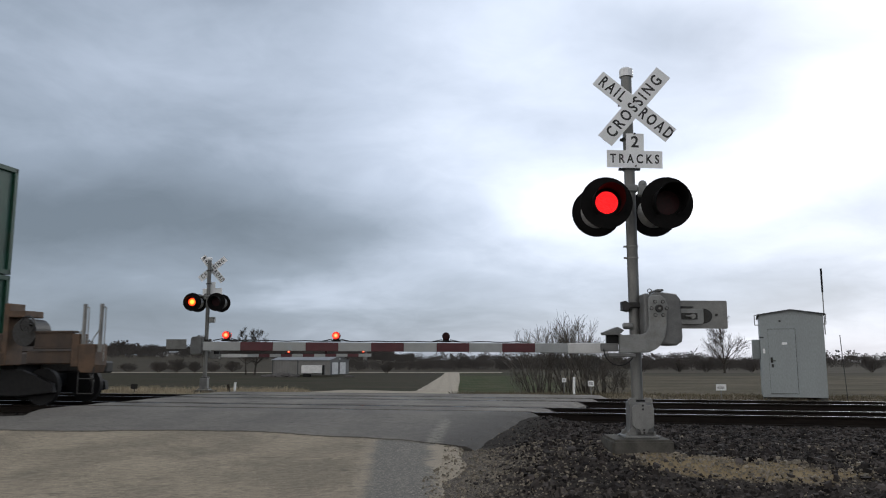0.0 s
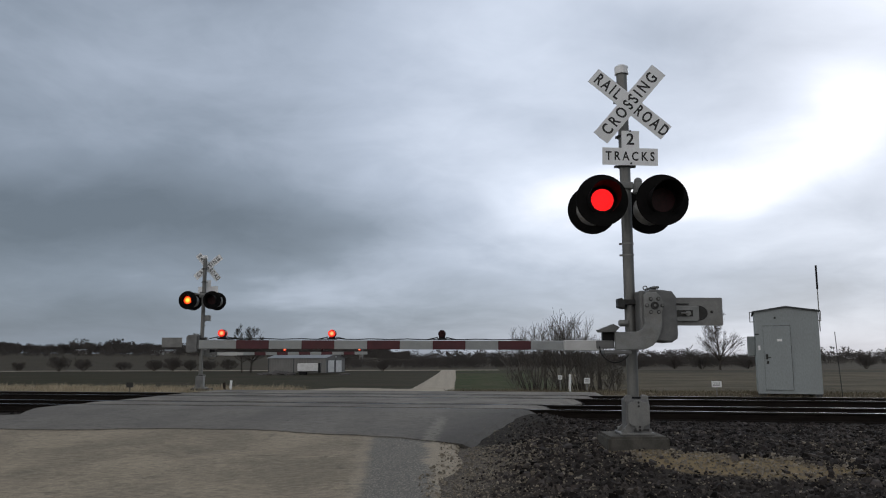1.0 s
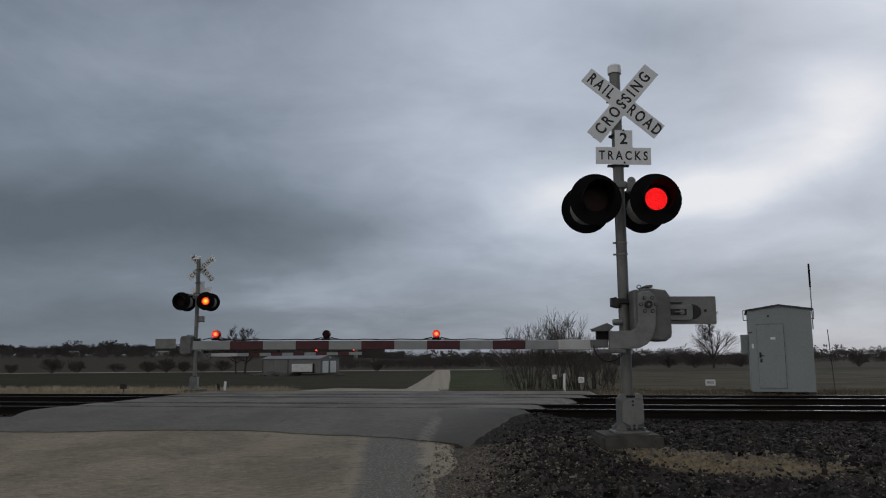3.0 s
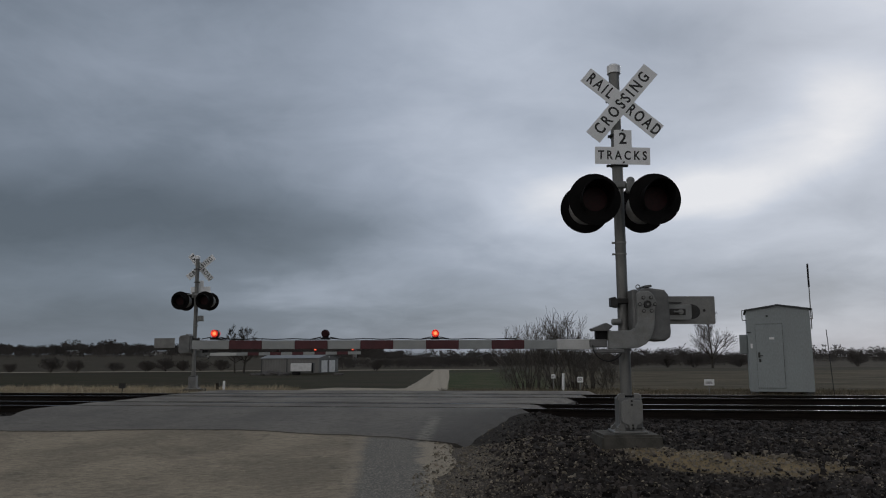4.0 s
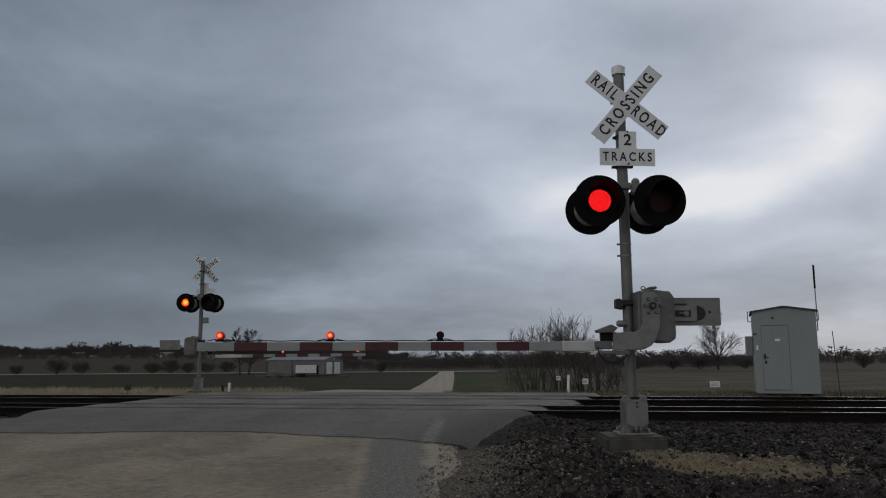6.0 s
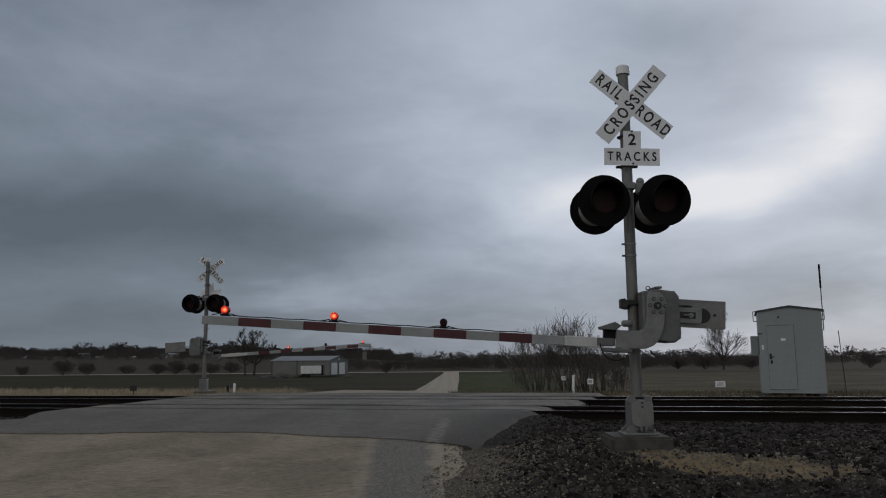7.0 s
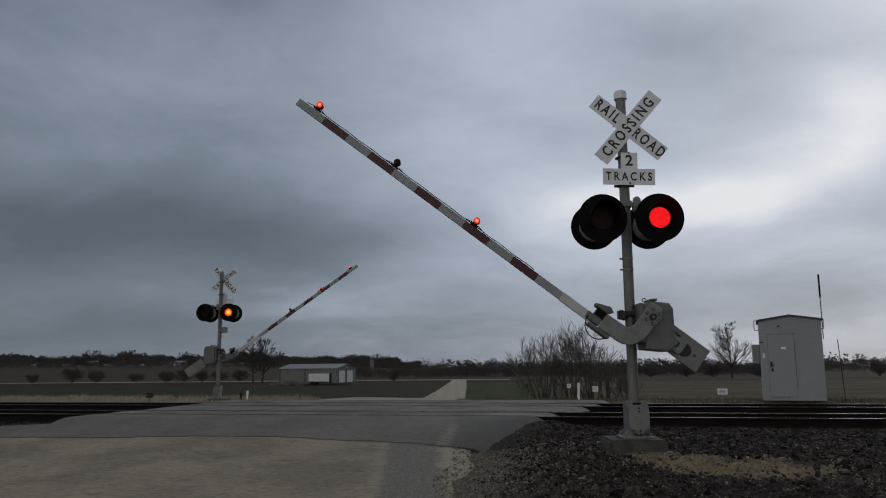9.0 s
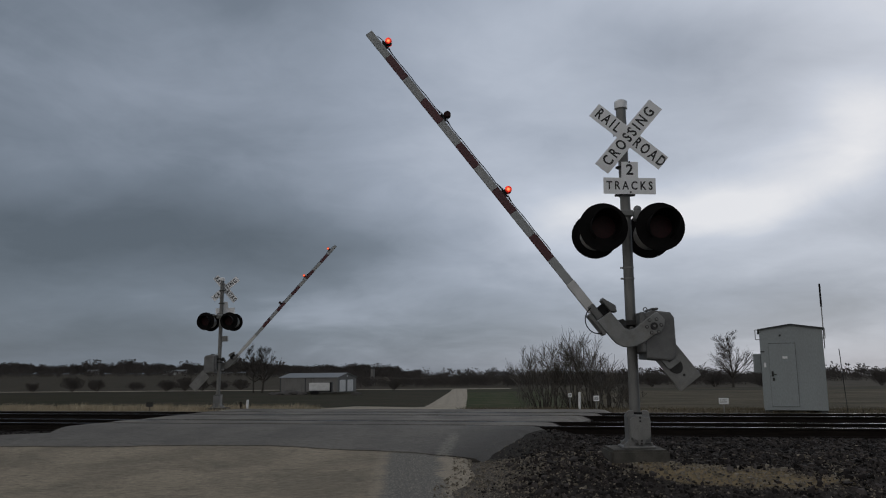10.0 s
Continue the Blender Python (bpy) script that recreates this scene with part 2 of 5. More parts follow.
def box(bm, lo, hi, bevel=0.0, m=None, seg=1):
    c = [(a + b) / 2 for a, b in zip(lo, hi)]
    s = [abs(b - a) for a, b in zip(lo, hi)]
    made = bmesh.ops.create_cube(bm, size=1.0, matrix=Matrix.Translation(c) @ Matrix.Diagonal((*s, 1)))
    vs = made["verts"]
    if bevel:
        es = list({e for v in vs for e in v.link_edges})
        r = bmesh.ops.bevel(bm, geom=es, offset=bevel, segments=seg, affect="EDGES", profile=0.6)
        vs = list({v for f in r["faces"] for v in f.verts} | {v for v in vs if v.is_valid})
    if m is not None:
        bmesh.ops.transform(bm, matrix=m, verts=[v for v in vs if v.is_valid])
    return bm


def tube(bm, p0, p1, r0, r1=None, seg=16, caps=True):
    p0, p1 = Vector(p0), Vector(p1)
    r1 = r0 if r1 is None else r1
    turn = (p1 - p0).to_track_quat("Z", "Y").to_matrix().to_4x4()
    m = Matrix.Translation((p0 + p1) / 2) @ turn
    bmesh.ops.create_cone(bm, cap_ends=caps, segments=seg, radius1=r0, radius2=r1, depth=(p1 - p0).length, matrix=m)
    return bm


def prism(bm, outline, y0, y1, bevel=0.0):
    """An outline of (x, z) points pushed through from y0 to y1."""
    a = [bm.verts.new((x, y0, z)) for x, z in outline]
    b = [bm.verts.new((x, y1, z)) for x, z in outline]
    n = len(outline)
    fs = [bm.faces.new(a), bm.faces.new(b[::-1])]
    for i in range(n):
        fs.append(bm.faces.new((a[i], b[i], b[(i + 1) % n], a[(i + 1) % n])))
    bmesh.ops.recalc_face_normals(bm, faces=fs)
    if bevel:
        es = [e for e in fs[0].edges] + [e for e in fs[1].edges]
        bmesh.ops.bevel(bm, geom=es, offset=bevel, segments=2, affect="EDGES", profile=0.6)
    return bm


def ring(bm, m, r_out, r_in, depth, seg=32):
    """A ring (or open sleeve) about local z, from z 0 to depth."""
    loops = []
    for r, z in ((r_out, 0), (r_out, depth), (r_in, depth), (r_in, 0)):
        loops.append([bm.verts.new(m @ Vector((r * math.cos(2 * math.pi * i / seg), r * math.sin(2 * math.pi * i / seg), z))) for i in range(seg)])
    for a, b in zip(loops, loops[1:] + loops[:1]):
        for i in range(seg):
            bm.faces.new((a[i], a[(i + 1) % seg], b[(i + 1) % seg], b[i]))
    return bm


def letters(name, text, size, mat, parent, m, width=1.0, space=1.12):
    """Words cut from thin sheet, standing on the xz plane and facing -y."""
    c = bpy.data.curves.new(name, "FONT")
    c.body, c.size, c.align_x, c.align_y, c.extrude, c.resolution_u = text, size, "CENTER", "CENTER", 0.0012, 3
    c.offset = size * 0.022
    c.space_character = space
    tmp = new("tmp_letters", c)
    bpy.context.view_layer.update()
    me = bpy.data.meshes.new_from_object(tmp.evaluated_get(bpy.context.evaluated_depsgraph_get()))
    bpy.data.objects.remove(tmp)
    me.transform(m @ pose(0, 0, 0, 90) @ Matrix.Diagonal((width, 1, 1, 1)))
    me.materials.clear()
    me.materials.append(mat)
    ob = new(name, me)
    ob.parent = parent
    return ob


# ---- the ground: one sheet, with the railway bank across it ----
TRACK_TURN = -11.6
TA, TN = Vector((0.9796, -0.2011, 0)), Vector((0.2011, 0.9796, 0))     # along the track, and across it
TRACK_ORIGIN = Vector((0, 15.95, 0))                                  # on the first rail
RAILS = (0.0, 1.51, 4.15, 5.66)


def track_xy(u, s):
    p = TRACK_ORIGIN + TA * u + TN * s
    return p.x, p.y


def across(x, y):
    return (y - 15.95) * 0.9796 + x * 0.2011


def along(x, y):
    return x * 0.9796 - (y - 15.95) * 0.2011


G_S = [-4000, -16, -11, -7.6, -6.3, -5.2, -3.0, -0.9, 6.8, 12.0, 13.5, 25, 45, 75, 130, 200, 4500]
G_Z = [-0.8, -0.66, -0.58, -0.36, -0.1, -0.05, -0.13, -0.2, -0.22, -0.2, -0.3, -1.2, -2.2, -3.0, -3.6, -4.0, -4.0]
R_S = [-4000, -16, -11, -7.5, -4, -1.2, 7.5, 10.2, 14.0]
R_Z = [-0.74, -0.62, -0.56, -0.395, -0.13, 0.0, 0.0, -0.08, -0.3]


def left_edge(s):
    return np.interp(s, [-40, -6, -3.6, -2.4, -1.4, 0, 1.2, 2.6, 5, 9, 14], [-16, -14, -10.5, -8.2, -8.65, -8.9, -8.97, -8.95, -9.2, -9.4, -7.0])


def right_edge(s):
    return np.interp(s, [-40, -9, -7.4, -6.6, -5.9, -5.4, -4.7, -4, -2.5, -0.85, 2, 5, 9, 14], [3.4, 2.05, 1.64, 1.46, 1.54, 1.44, 1.32, 1.5, 1.6, 1.82, 2.2, 2.95, 3.2, 1.0])


def apron_front(u):
    """How far the apron's worn front edge lies from the first rail, along the road's width."""
    return np.interp(u, [-12, -6.6, -5.1, -3.7, -2.2, -1.1, 0.2, 1.2, 2.5], [-4.5, -4.24, -4.13, -3.83, -3.84, -4.1, -4.3, -4.66, -4.9])


def rough_z(x, y, s):
    return 0.025 * (np.sin(x * 2.1 + np.sin(y * 1.3)) * np.sin(y * 1.7 + 0.6)) + 0.012 * np.sin(x * 5.3 + y * 4.1)


def ground_z(x, y):
    x, y = np.asarray(x, float), np.asarray(y, float)
    s, u = across(x, y), along(x, y)
    z = np.interp(s, G_S, G_Z) + rough_z(x, y, s) * np.where(s < 9, 0.6, 1.0)
    # the bed is cut away under the pavement
    inside = (u > left_edge(s) + 0.5) & (u < right_edge(s) - 0.55) & (s < 7.7)
    rz = np.interp(s, R_S, R_Z)
    # the gravel meets the pavement flush at its right-hand edge
    w = np.clip((u - right_edge(s) - 0.05) / 1.1, 0, 1)
    w = np.where((u > right_edge(s) - 0.6) & (s < -0.3) & (s > -14), w * w * (3 - 2 * w), 1.0)
    z = np.where(w < 1, (rz - 0.05) * (1 - w) + z * w, z)
    z = np.where(inside, np.minimum(z, rz - 0.16), z)
    # far fields roll gently
    far = np.clip((y - 300) / 600, 0, 1)
    return z + far * (1.2 * np.sin(x * 0.004 + 1.0) + 0.8 * np.sin(x * 0.011 + y * 0.003)) + np.clip((y - 420) / 800, 0, 1) * np.clip((-x - 60) / 300, 0, 1) * 13.0


def sheet(xs, ys, zf):
    X, Y = np.meshgrid(xs, ys)
    Zs = zf(X, Y)
    nx, ny = len(xs), len(ys)
    verts = np.stack([X.ravel(), Y.ravel(), Zs.ravel()], 1)
    i = np.arange(ny * nx).reshape(ny, nx)
    faces = np.stack([i[:-1, :-1], i[:-1, 1:], i[1:, 1:], i[1:, :-1]], -1).reshape(-1, 4)
    return verts.tolist(), faces.tolist()


def grade(stops):
    out = []
    for (a, step), (b, _) in zip(stops, stops[1:]):
        out += list(np.arange(a, b - 1e-6, step))
    return np.array(out + [stops[-1][0]])


def ground_material():
    m = bpy.data.materials.new("fields_and_track_bed")
    m.use_nodes = True
    k = Nodes(m.node_tree)
    co = k.n("ShaderNodeTexCoord").outputs["Object"]
    sep = k.n("ShaderNodeSeparateXYZ")
    k.link(co, sep.inputs[0])
    x, y, z = sep.outputs
    s = k.math("ADD", k.math("MULTIPLY", k.math("SUBTRACT", y, 15.95), 0.9796), k.math("MULTIPLY", x, 0.2011))
    wob = k.math("SUBTRACT", k.noise(co, 0.5, 5, 0.65), 0.5)
    sw = k.math("ADD", s, k.math("MULTIPLY", wob, 3.0))
    grain = k.noise(co, 45, 4, 0.7)
    patch = k.noise(co, 1.1, 6, 0.65)
    blot = k.noise(co, 0.06, 5, 0.6)
    ballast = k.mix(k.smooth(patch, 0.35, 0.65), (0.034, 0.03, 0.027), (0.06, 0.052, 0.046))
    dry = k.mix(k.smooth(patch, 0.35, 0.65), (0.27, 0.232, 0.168), (0.18, 0.153, 0.11))
    # streaks along the fields
    st = k.n("ShaderNodeCombineXYZ")
    k.link(k.math("MULTIPLY", x, 0.03), st.inputs[0])
    k.link(k.math("MULTIPLY", y, 0.11), st.inputs[1])
    streak = k.noise(st.outputs[0], 1.6, 6, 0.68)
    dark_field = k.mix(k.smooth(streak, 0.35, 0.65), (0.029, 0.031, 0.016), (0.052, 0.042, 0.029))
    green = k.mix(k.smooth(k.noise(co, 0.22, 6, 0.7), 0.4, 0.62), (0.03, 0.046, 0.014), (0.068, 0.066, 0.034))
    straw = k.mix(k.smooth(streak, 0.42, 0.58), (0.10, 0.083, 0.053), (0.052, 0.045, 0.028))
    xw = k.math("ADD", x, k.math("MULTIPLY", wob, 8.0))
    field = k.mix(k.smooth(xw, -3.0, 0.0), dark_field, green)
    field = k.mix(k.smooth(k.math("SUBTRACT", xw, k.math("MULTIPLY", y, 0.09)), 4.0, 12.0), field, straw)
    far = k.mix(k.smooth(streak, 0.45, 0.6), (0.07, 0.06, 0.045), (0.04, 0.036, 0.026))
    field = k.mix(k.smooth(k.math("ADD", y, k.math("MULTIPLY", wob, 30.0)), 278.0, 300.0), field, far)
    band = k.math("MULTIPLY", k.smooth(y, 232.0, 244.0), k.smooth(y, 268.0, 256.0))
    field = k.mix(k.math("MULTIPLY", band, 0.75), field, (0.035, 0.032, 0.022))
    # a dark line runs on from the lane: shadow painted into the field colour
    shade_line = k.math("MULTIPLY", k.math("MULTIPLY", k.smooth(y, 266.0, 272.0), k.smooth(y, 284.0, 278.0)), k.smooth(x, 12.0, 20.0))
    field = k.mix(k.math("MULTIPLY", shade_line, 0.8), field, (0.018, 0.016, 0.012))
    col = k.mix(k.smooth(sw, 6.4, 7.5), ballast, dry)
    col = k.mix(k.smooth(sw, 14.0, 20.0), col, field)
    # paler fine gravel along the pavement edge
    u = k.math("SUBTRACT", k.math("MULTIPLY", x, 0.9796), k.math("MULTIPLY", k.math("SUBTRACT", y, 15.95), 0.2011))
    uw = k.math("ADD", u, k.math("MULTIPLY", k.math("SUBTRACT", patch, 0.5), 2.4))
    rim = k.math("MULTIPLY", k.smooth(uw, 2.5, 1.7), k.smooth(s, -3.0, -4.2))
    fine = k.mix(k.smooth(grain, 0.35, 0.65), (0.07, 0.061, 0.053), (0.18, 0.158, 0.132))
    col = k.mix(k.math("MULTIPLY", rim, k.smooth(s, -26.0, -20.0)), col, fine)
    # dark fine shoulder beside the asphalt
    out_u = k.math("SUBTRACT", uw, k.math("ADD", k.math("MULTIPLY", s, 0.16), 2.0))
    dark_rim = k.math("MULTIPLY", k.smooth(out_u, 0.95, 0.45), k.math("MULTIPLY", k.smooth(s, -4.9, -4.3), k.smooth(s, 0.6, -0.2)))
    col = k.mix(dark_rim, col, k.mix(k.smooth(grain, 0.35, 0.65), (0.018, 0.016, 0.0145), (0.05, 0.044, 0.038)))
    # a spread of pale sandy chips beside the signal's footing
    dx, dy = k.math("SUBTRACT", x, 3.15), k.math("SUBTRACT", y, 8.78)
    da = k.math("DIVIDE", k.math("SUBTRACT", k.math("MULTIPLY", dx, 0.88), k.math("MULTIPLY", dy, 0.47)), 1.4)
    db = k.math("DIVIDE", k.math("ADD", k.math("MULTIPLY", dx, 0.47), k.math("MULTIPLY", dy, 0.88)), 0.5)
    d = k.math("SQRT", k.math("ADD", k.math("MULTIPLY", da, da), k.math("MULTIPLY", db, db)))
    d = k.math("ADD", d, k.math("MULTIPLY", k.math("SUBTRACT", patch, 0.5), 1.6))
    sand = k.mix(k.smooth(grain, 0.3, 0.7), (0.30, 0.235, 0.14), (0.22, 0.165, 0.095))
    col = k.mix(k.smooth(d, 1.0, 0.75), col, sand)
    col = k.mix(1.0, col, k.ramp(grain, [(0.25, 0.6), (0.75, 1.3)]), "MULTIPLY")
    p = k.n("ShaderNodeBsdfPrincipled", Roughness=0.95)
    p.inputs["Specular IOR Level"].default_value = 0.05
    k.link(col, p.inputs["Base Color"])
    b = k.n("ShaderNodeBump", Strength=0.6, Distance=0.03)
    k.link(grain, b.inputs["Height"])
    k.link(b.outputs[0], p.inputs["Normal"])
    out = k.n("ShaderNodeOutputMaterial")
    k.link(p.outputs[0], out.inputs[0])
    return m


def pavement_material(name, a, b, dark, crack, stone=0.5, tracks=0.0, strip=False, stretch=(1.0, 2.6, 1.0), dark_edge=False):
    """Worn road surface: two tones, dark stains, tyre-worn lanes, fine stone grain and a few cracks."""
    m = bpy.data.materials.new(name)
    m.use_nodes = True
    k = Nodes(m.node_tree)
    co = k.n("ShaderNodeTexCoord").outputs["Object"]
    big = k.noise(co, 0.55, 6, 0.62, 0.5)
    mid = k.noise(k.vmath("MULTIPLY", co, stretch), 2.1, 6, 0.7, 0.8)
    grain = k.noise(co, 70, 3, 0.75)
    mottle = k.noise(k.vmath("MULTIPLY", co, (stretch[0], stretch[1] * 0.8, 1.0)), 9.0, 5, 0.72, 0.4)
    chip = k.t.nodes.new("ShaderNodeTexVoronoi")
    k.link(co, chip.inputs["Vector"])
    chip.inputs["Scale"].default_value = 60
    col = k.mix(k.smooth(big, 0.36, 0.64), a, b)
    col = k.mix(k.math("MULTIPLY", k.smooth(mid, 0.54, 0.72), 0.6), col, dark)
    col = k.mix(1.0, col, k.ramp(mottle, [(0.3, 0.62), (0.5, 1.0), (0.7, 1.36)]), "MULTIPLY")
    if tracks:
        sep = k.n("ShaderNodeSeparateXYZ")
        k.link(co, sep.inputs[0])
        lane = k.math("ABSOLUTE", k.math("SINE", k.math("ADD", k.math("MULTIPLY", sep.outputs[0], 1.75), k.math("MULTIPLY", big, 2.0))))
        col = k.mix(k.math("MULTIPLY", k.smooth(lane, 0.7, 1.0), tracks), col, dark)
    if strip:
        # a coarse grey strip of later asphalt along the right-hand edge
        sep = k.n("ShaderNodeSeparateXYZ")
        k.link(co, sep.inputs[0])
        x, y = sep.outputs[0], k.math("SUBTRACT", sep.outputs[1], 15.95)
        u = k.math("SUBTRACT", k.math("MULTIPLY", x, 0.9796), k.math("MULTIPLY", y, 0.2011))
        s = k.math("ADD", k.math("MULTIPLY", y, 0.9796), k.math("MULTIPLY", x, 0.2011))
        left = k.math("SUBTRACT", u, k.math("ADD", k.math("MULTIPLY", s, -0.26), -1.36))
        left = k.math("ADD", left, k.math("MULTIPLY", k.math("SUBTRACT", mid, 0.5), 0.35))
        fleck = k.noise(co, 38, 3, 0.8)
        grey = k.mix(k.smooth(fleck, 0.5, 0.62), (0.125, 0.118, 0.105), (0.30, 0.27, 0.22))
        pale = k.mix(0.6, col, (0.33, 0.285, 0.22))
        col = k.mix(k.math("MULTIPLY", k.smooth(left, -0.22, -0.02), 0.6), col, pale)
        col = k.mix(k.smooth(left, -0.06, 0.12), col, grey)
        col = k.mix(k.smooth(k.math("ADD", left, k.math("MULTIPLY", k.math("SUBTRACT", mid, 0.5), 0.5)), 0.74, 0.92), col, pale)
    if dark_edge:
        # darker towards the right-hand edge, and a pale scuffed streak
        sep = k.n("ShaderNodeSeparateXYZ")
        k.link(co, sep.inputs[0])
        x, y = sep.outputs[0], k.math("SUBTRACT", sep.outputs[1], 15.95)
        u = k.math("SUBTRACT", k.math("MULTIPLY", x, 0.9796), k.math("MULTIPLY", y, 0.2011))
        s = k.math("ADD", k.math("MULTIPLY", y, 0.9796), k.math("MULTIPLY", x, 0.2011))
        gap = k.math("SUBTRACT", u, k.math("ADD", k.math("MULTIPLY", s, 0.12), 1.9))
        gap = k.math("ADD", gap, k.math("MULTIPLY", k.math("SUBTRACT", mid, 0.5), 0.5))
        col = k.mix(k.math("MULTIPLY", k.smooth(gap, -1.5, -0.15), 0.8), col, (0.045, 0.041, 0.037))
        streak = k.math("ABSOLUTE", k.math("SUBTRACT", x, k.math("ADD", k.math("MULTIPLY", y, 0.07), k.math("MULTIPLY", mid, 0.22))))
        streak = k.math("MULTIPLY", k.smooth(streak, 0.16, 0.04), k.math("MULTIPLY", k.smooth(y, -1.5, -2.4), k.smooth(mottle, 0.4, 0.56)))
        col = k.mix(k.math("MULTIPLY", streak, 0.6), col, (0.27, 0.25, 0.21))
    v = k.t.nodes.new("ShaderNodeTexVoronoi")
    v.feature = "DISTANCE_TO_EDGE"
    k.link(k.vmath("ADD", co, k.mix(0.6, (0, 0, 0), k.t.nodes.new("ShaderNodeTexNoise").outputs["Color"])), v.inputs["Vector"])
    v.inputs["Scale"].default_value = 0.42
    line = k.math("MULTIPLY", k.smooth(v.outputs["Distance"], 0.012, 0.003), k.smooth(mid, 0.5, 0.6))
    col = k.mix(k.math("MULTIPLY", line, crack), col, (0.03, 0.028, 0.025))
    col = k.mix(1.0, col, k.ramp(grain, [(0.25, 1 - stone * 0.5), (0.75, 1 + stone * 0.5)]), "MULTIPLY")
    col = k.mix(1.0, col, k.ramp(chip.outputs["Distance"], [(0.1, 1.0 + stone * 0.25), (0.6, 1.0 - stone * 0.2)]), "MULTIPLY")
    p = k.n("ShaderNodeBsdfPrincipled", Roughness=0.88)
    p.inputs["Specular IOR Level"].default_value = 0.3
    k.link(col, p.inputs["Base Color"])
    bump = k.n("ShaderNodeBump", Strength=0.45, Distance=0.012)
    k.link(k.math("ADD", grain, k.math("MULTIPLY", mid, 0.6)), bump.inputs["Height"])
    k.link(bump.outputs[0], p.inputs["Normal"])
    out = k.n("ShaderNodeOutputMaterial")
    k.link(p.outputs[0], out.inputs[0])
    return m


GROUND = ground_material()
ASPHALT = pavement_material("worn_grey_asphalt", (0.155, 0.142, 0.123), (0.125, 0.115, 0.101), (0.085, 0.079, 0.07), 0.4, 0.4, 0.25, dark_edge=True)
PANELS = pavement_material("worn_crossing_strips", (0.20, 0.183, 0.158), (0.11, 0.10, 0.088), (0.045, 0.042, 0.037), 0.3, 0.4, 0.0, stretch=(0.55, 7.0, 1.0))
TAN = pavement_material("tan_chip_seal", (0.30, 0.25, 0.18), (0.205, 0.172, 0.124), (0.12, 0.10, 0.077), 0.3, 0.7, 0.12, True)
RAIL_STRIP = material("black_rail_strip", (0.013, 0.012, 0.011), (0.022, 0.02, 0.018), 5, 0.9, 0, 0.2, 40, spec=0.1)
FAR_ROAD = pavement_material("pale_gravel_road", (0.36, 0.31, 0.235), (0.29, 0.25, 0.19), (0.22, 0.19, 0.15), 0.1, 0.4, 0.3)

gx = np.concatenate([-grade([(9, 0.9), (30, 4), (120, 25), (600, 150), (4200, 800)])[::-1], grade([(-8.9, 0.22), (9, 0.9), (30, 4), (120, 25), (600, 150), (4200, 800)])])
gy = grade([(-4000, 800), (-600, 100), (-60, 10), (-5, 1.5), (5, 0.22), (24, 0.45), (34, 1.5), (60, 5), (140, 15), (300, 60), (900, 150), (4300, 600)])
tagged(part("ground", sheet(gx, gy, ground_z), GROUND), "flat farmland with gravel railway bank and spring fields", "ground", kind="structure")


def paved(name, s0, s1, mat, label, drop=0.14, u0=None, u1=None, lift=0.0, ds=0.1, wob=0.05, seed=1, front=None):
    """A slab of pavement between two lines across the track's direction, with worn side edges and real thickness."""
    r = np.random.default_rng(seed)
    ss = np.linspace(s0, s1, max(2, int(abs(s1 - s0) / ds) + 1))
    nu = 60
    verts, faces = [], []
    ph = r.uniform(0, 6, 6)
    for i, s in enumerate(ss):
        lo = float(left_edge(s)) if u0 is None else u0(s)
        hi = float(right_edge(s)) if u1 is None else u1(s)
        lo += wob * (math.sin(s * 3.1 + ph[0]) + 0.6 * math.sin(s * 7.7 + ph[1]))
        hi += wob * (math.sin(s * 2.7 + ph[2]) + 0.6 * math.sin(s * 8.3 + ph[3]))
        for j in range(nu + 1):
            u = lo + (hi - lo) * j / nu
            sj = s
            if front:
                ragged = 0.025 * (math.sin(u * 2.9 + ph[5]) + 0.6 * math.sin(u * 9.1) + 0.4 * math.sin(u * 23.0))
                sj = s + (float(front(u)) + ragged - s0) * max(0.0, 1 - (s - s0) / 1.4)
            x, y = track_xy(u, sj)
            z = float(np.interp(sj, R_S, R_Z)) + lift
            edge = min(u - lo, hi - u)
            z -= 0.10 * max(0.0, 1 - edge / 0.3) ** 2 if drop > 0.05 else 0.0
            verts.append((x, y, z))
    n = len(verts)
    top = list(verts)
    verts += [(x, y, z - max(drop, 0.004)) for x, y, z in top]
    w = nu + 1
    for i in range(len(ss) - 1):
        for j in range(nu):
            a = i * w + j
            faces.append((a, a + 1, a + 1 + w, a + w))
    rim = [j for j in range(w)] + [i * w + nu for i in range(1, len(ss))] + [(len(ss) - 1) * w + j for j in range(nu - 1, -1, -1)] + [i * w for i in range(len(ss) - 2, 0, -1)]
    for a, b in zip(rim, rim[1:] + rim[:1]):
        faces.append((b, a, a + n, b + n))
    ob = part(name, (verts, faces), mat)
    return tagged(ob, label, "road", kind="structure")


paved("road_tan", -40, -3.4, TAN, "tan worn chip-seal road leading up to the crossing", ds=0.12, seed=3, wob=0.035,
      u1=lambda s: float(right_edge(s)) - max(0.0, s + 4.6) * 1.6)
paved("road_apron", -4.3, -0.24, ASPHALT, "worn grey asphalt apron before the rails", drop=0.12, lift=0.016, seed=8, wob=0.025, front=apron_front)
for (a, b), sd in zip(((0.26, 1.27), (1.74, 3.91), (4.41, 5.42), (5.89, 8.1)), (11, 12, 13, 14)):
    paved("road_crossing", a, b, PANELS, "grey asphalt crossing surface between the rails", drop=0.12, lift=0.004, seed=sd, wob=0.03)

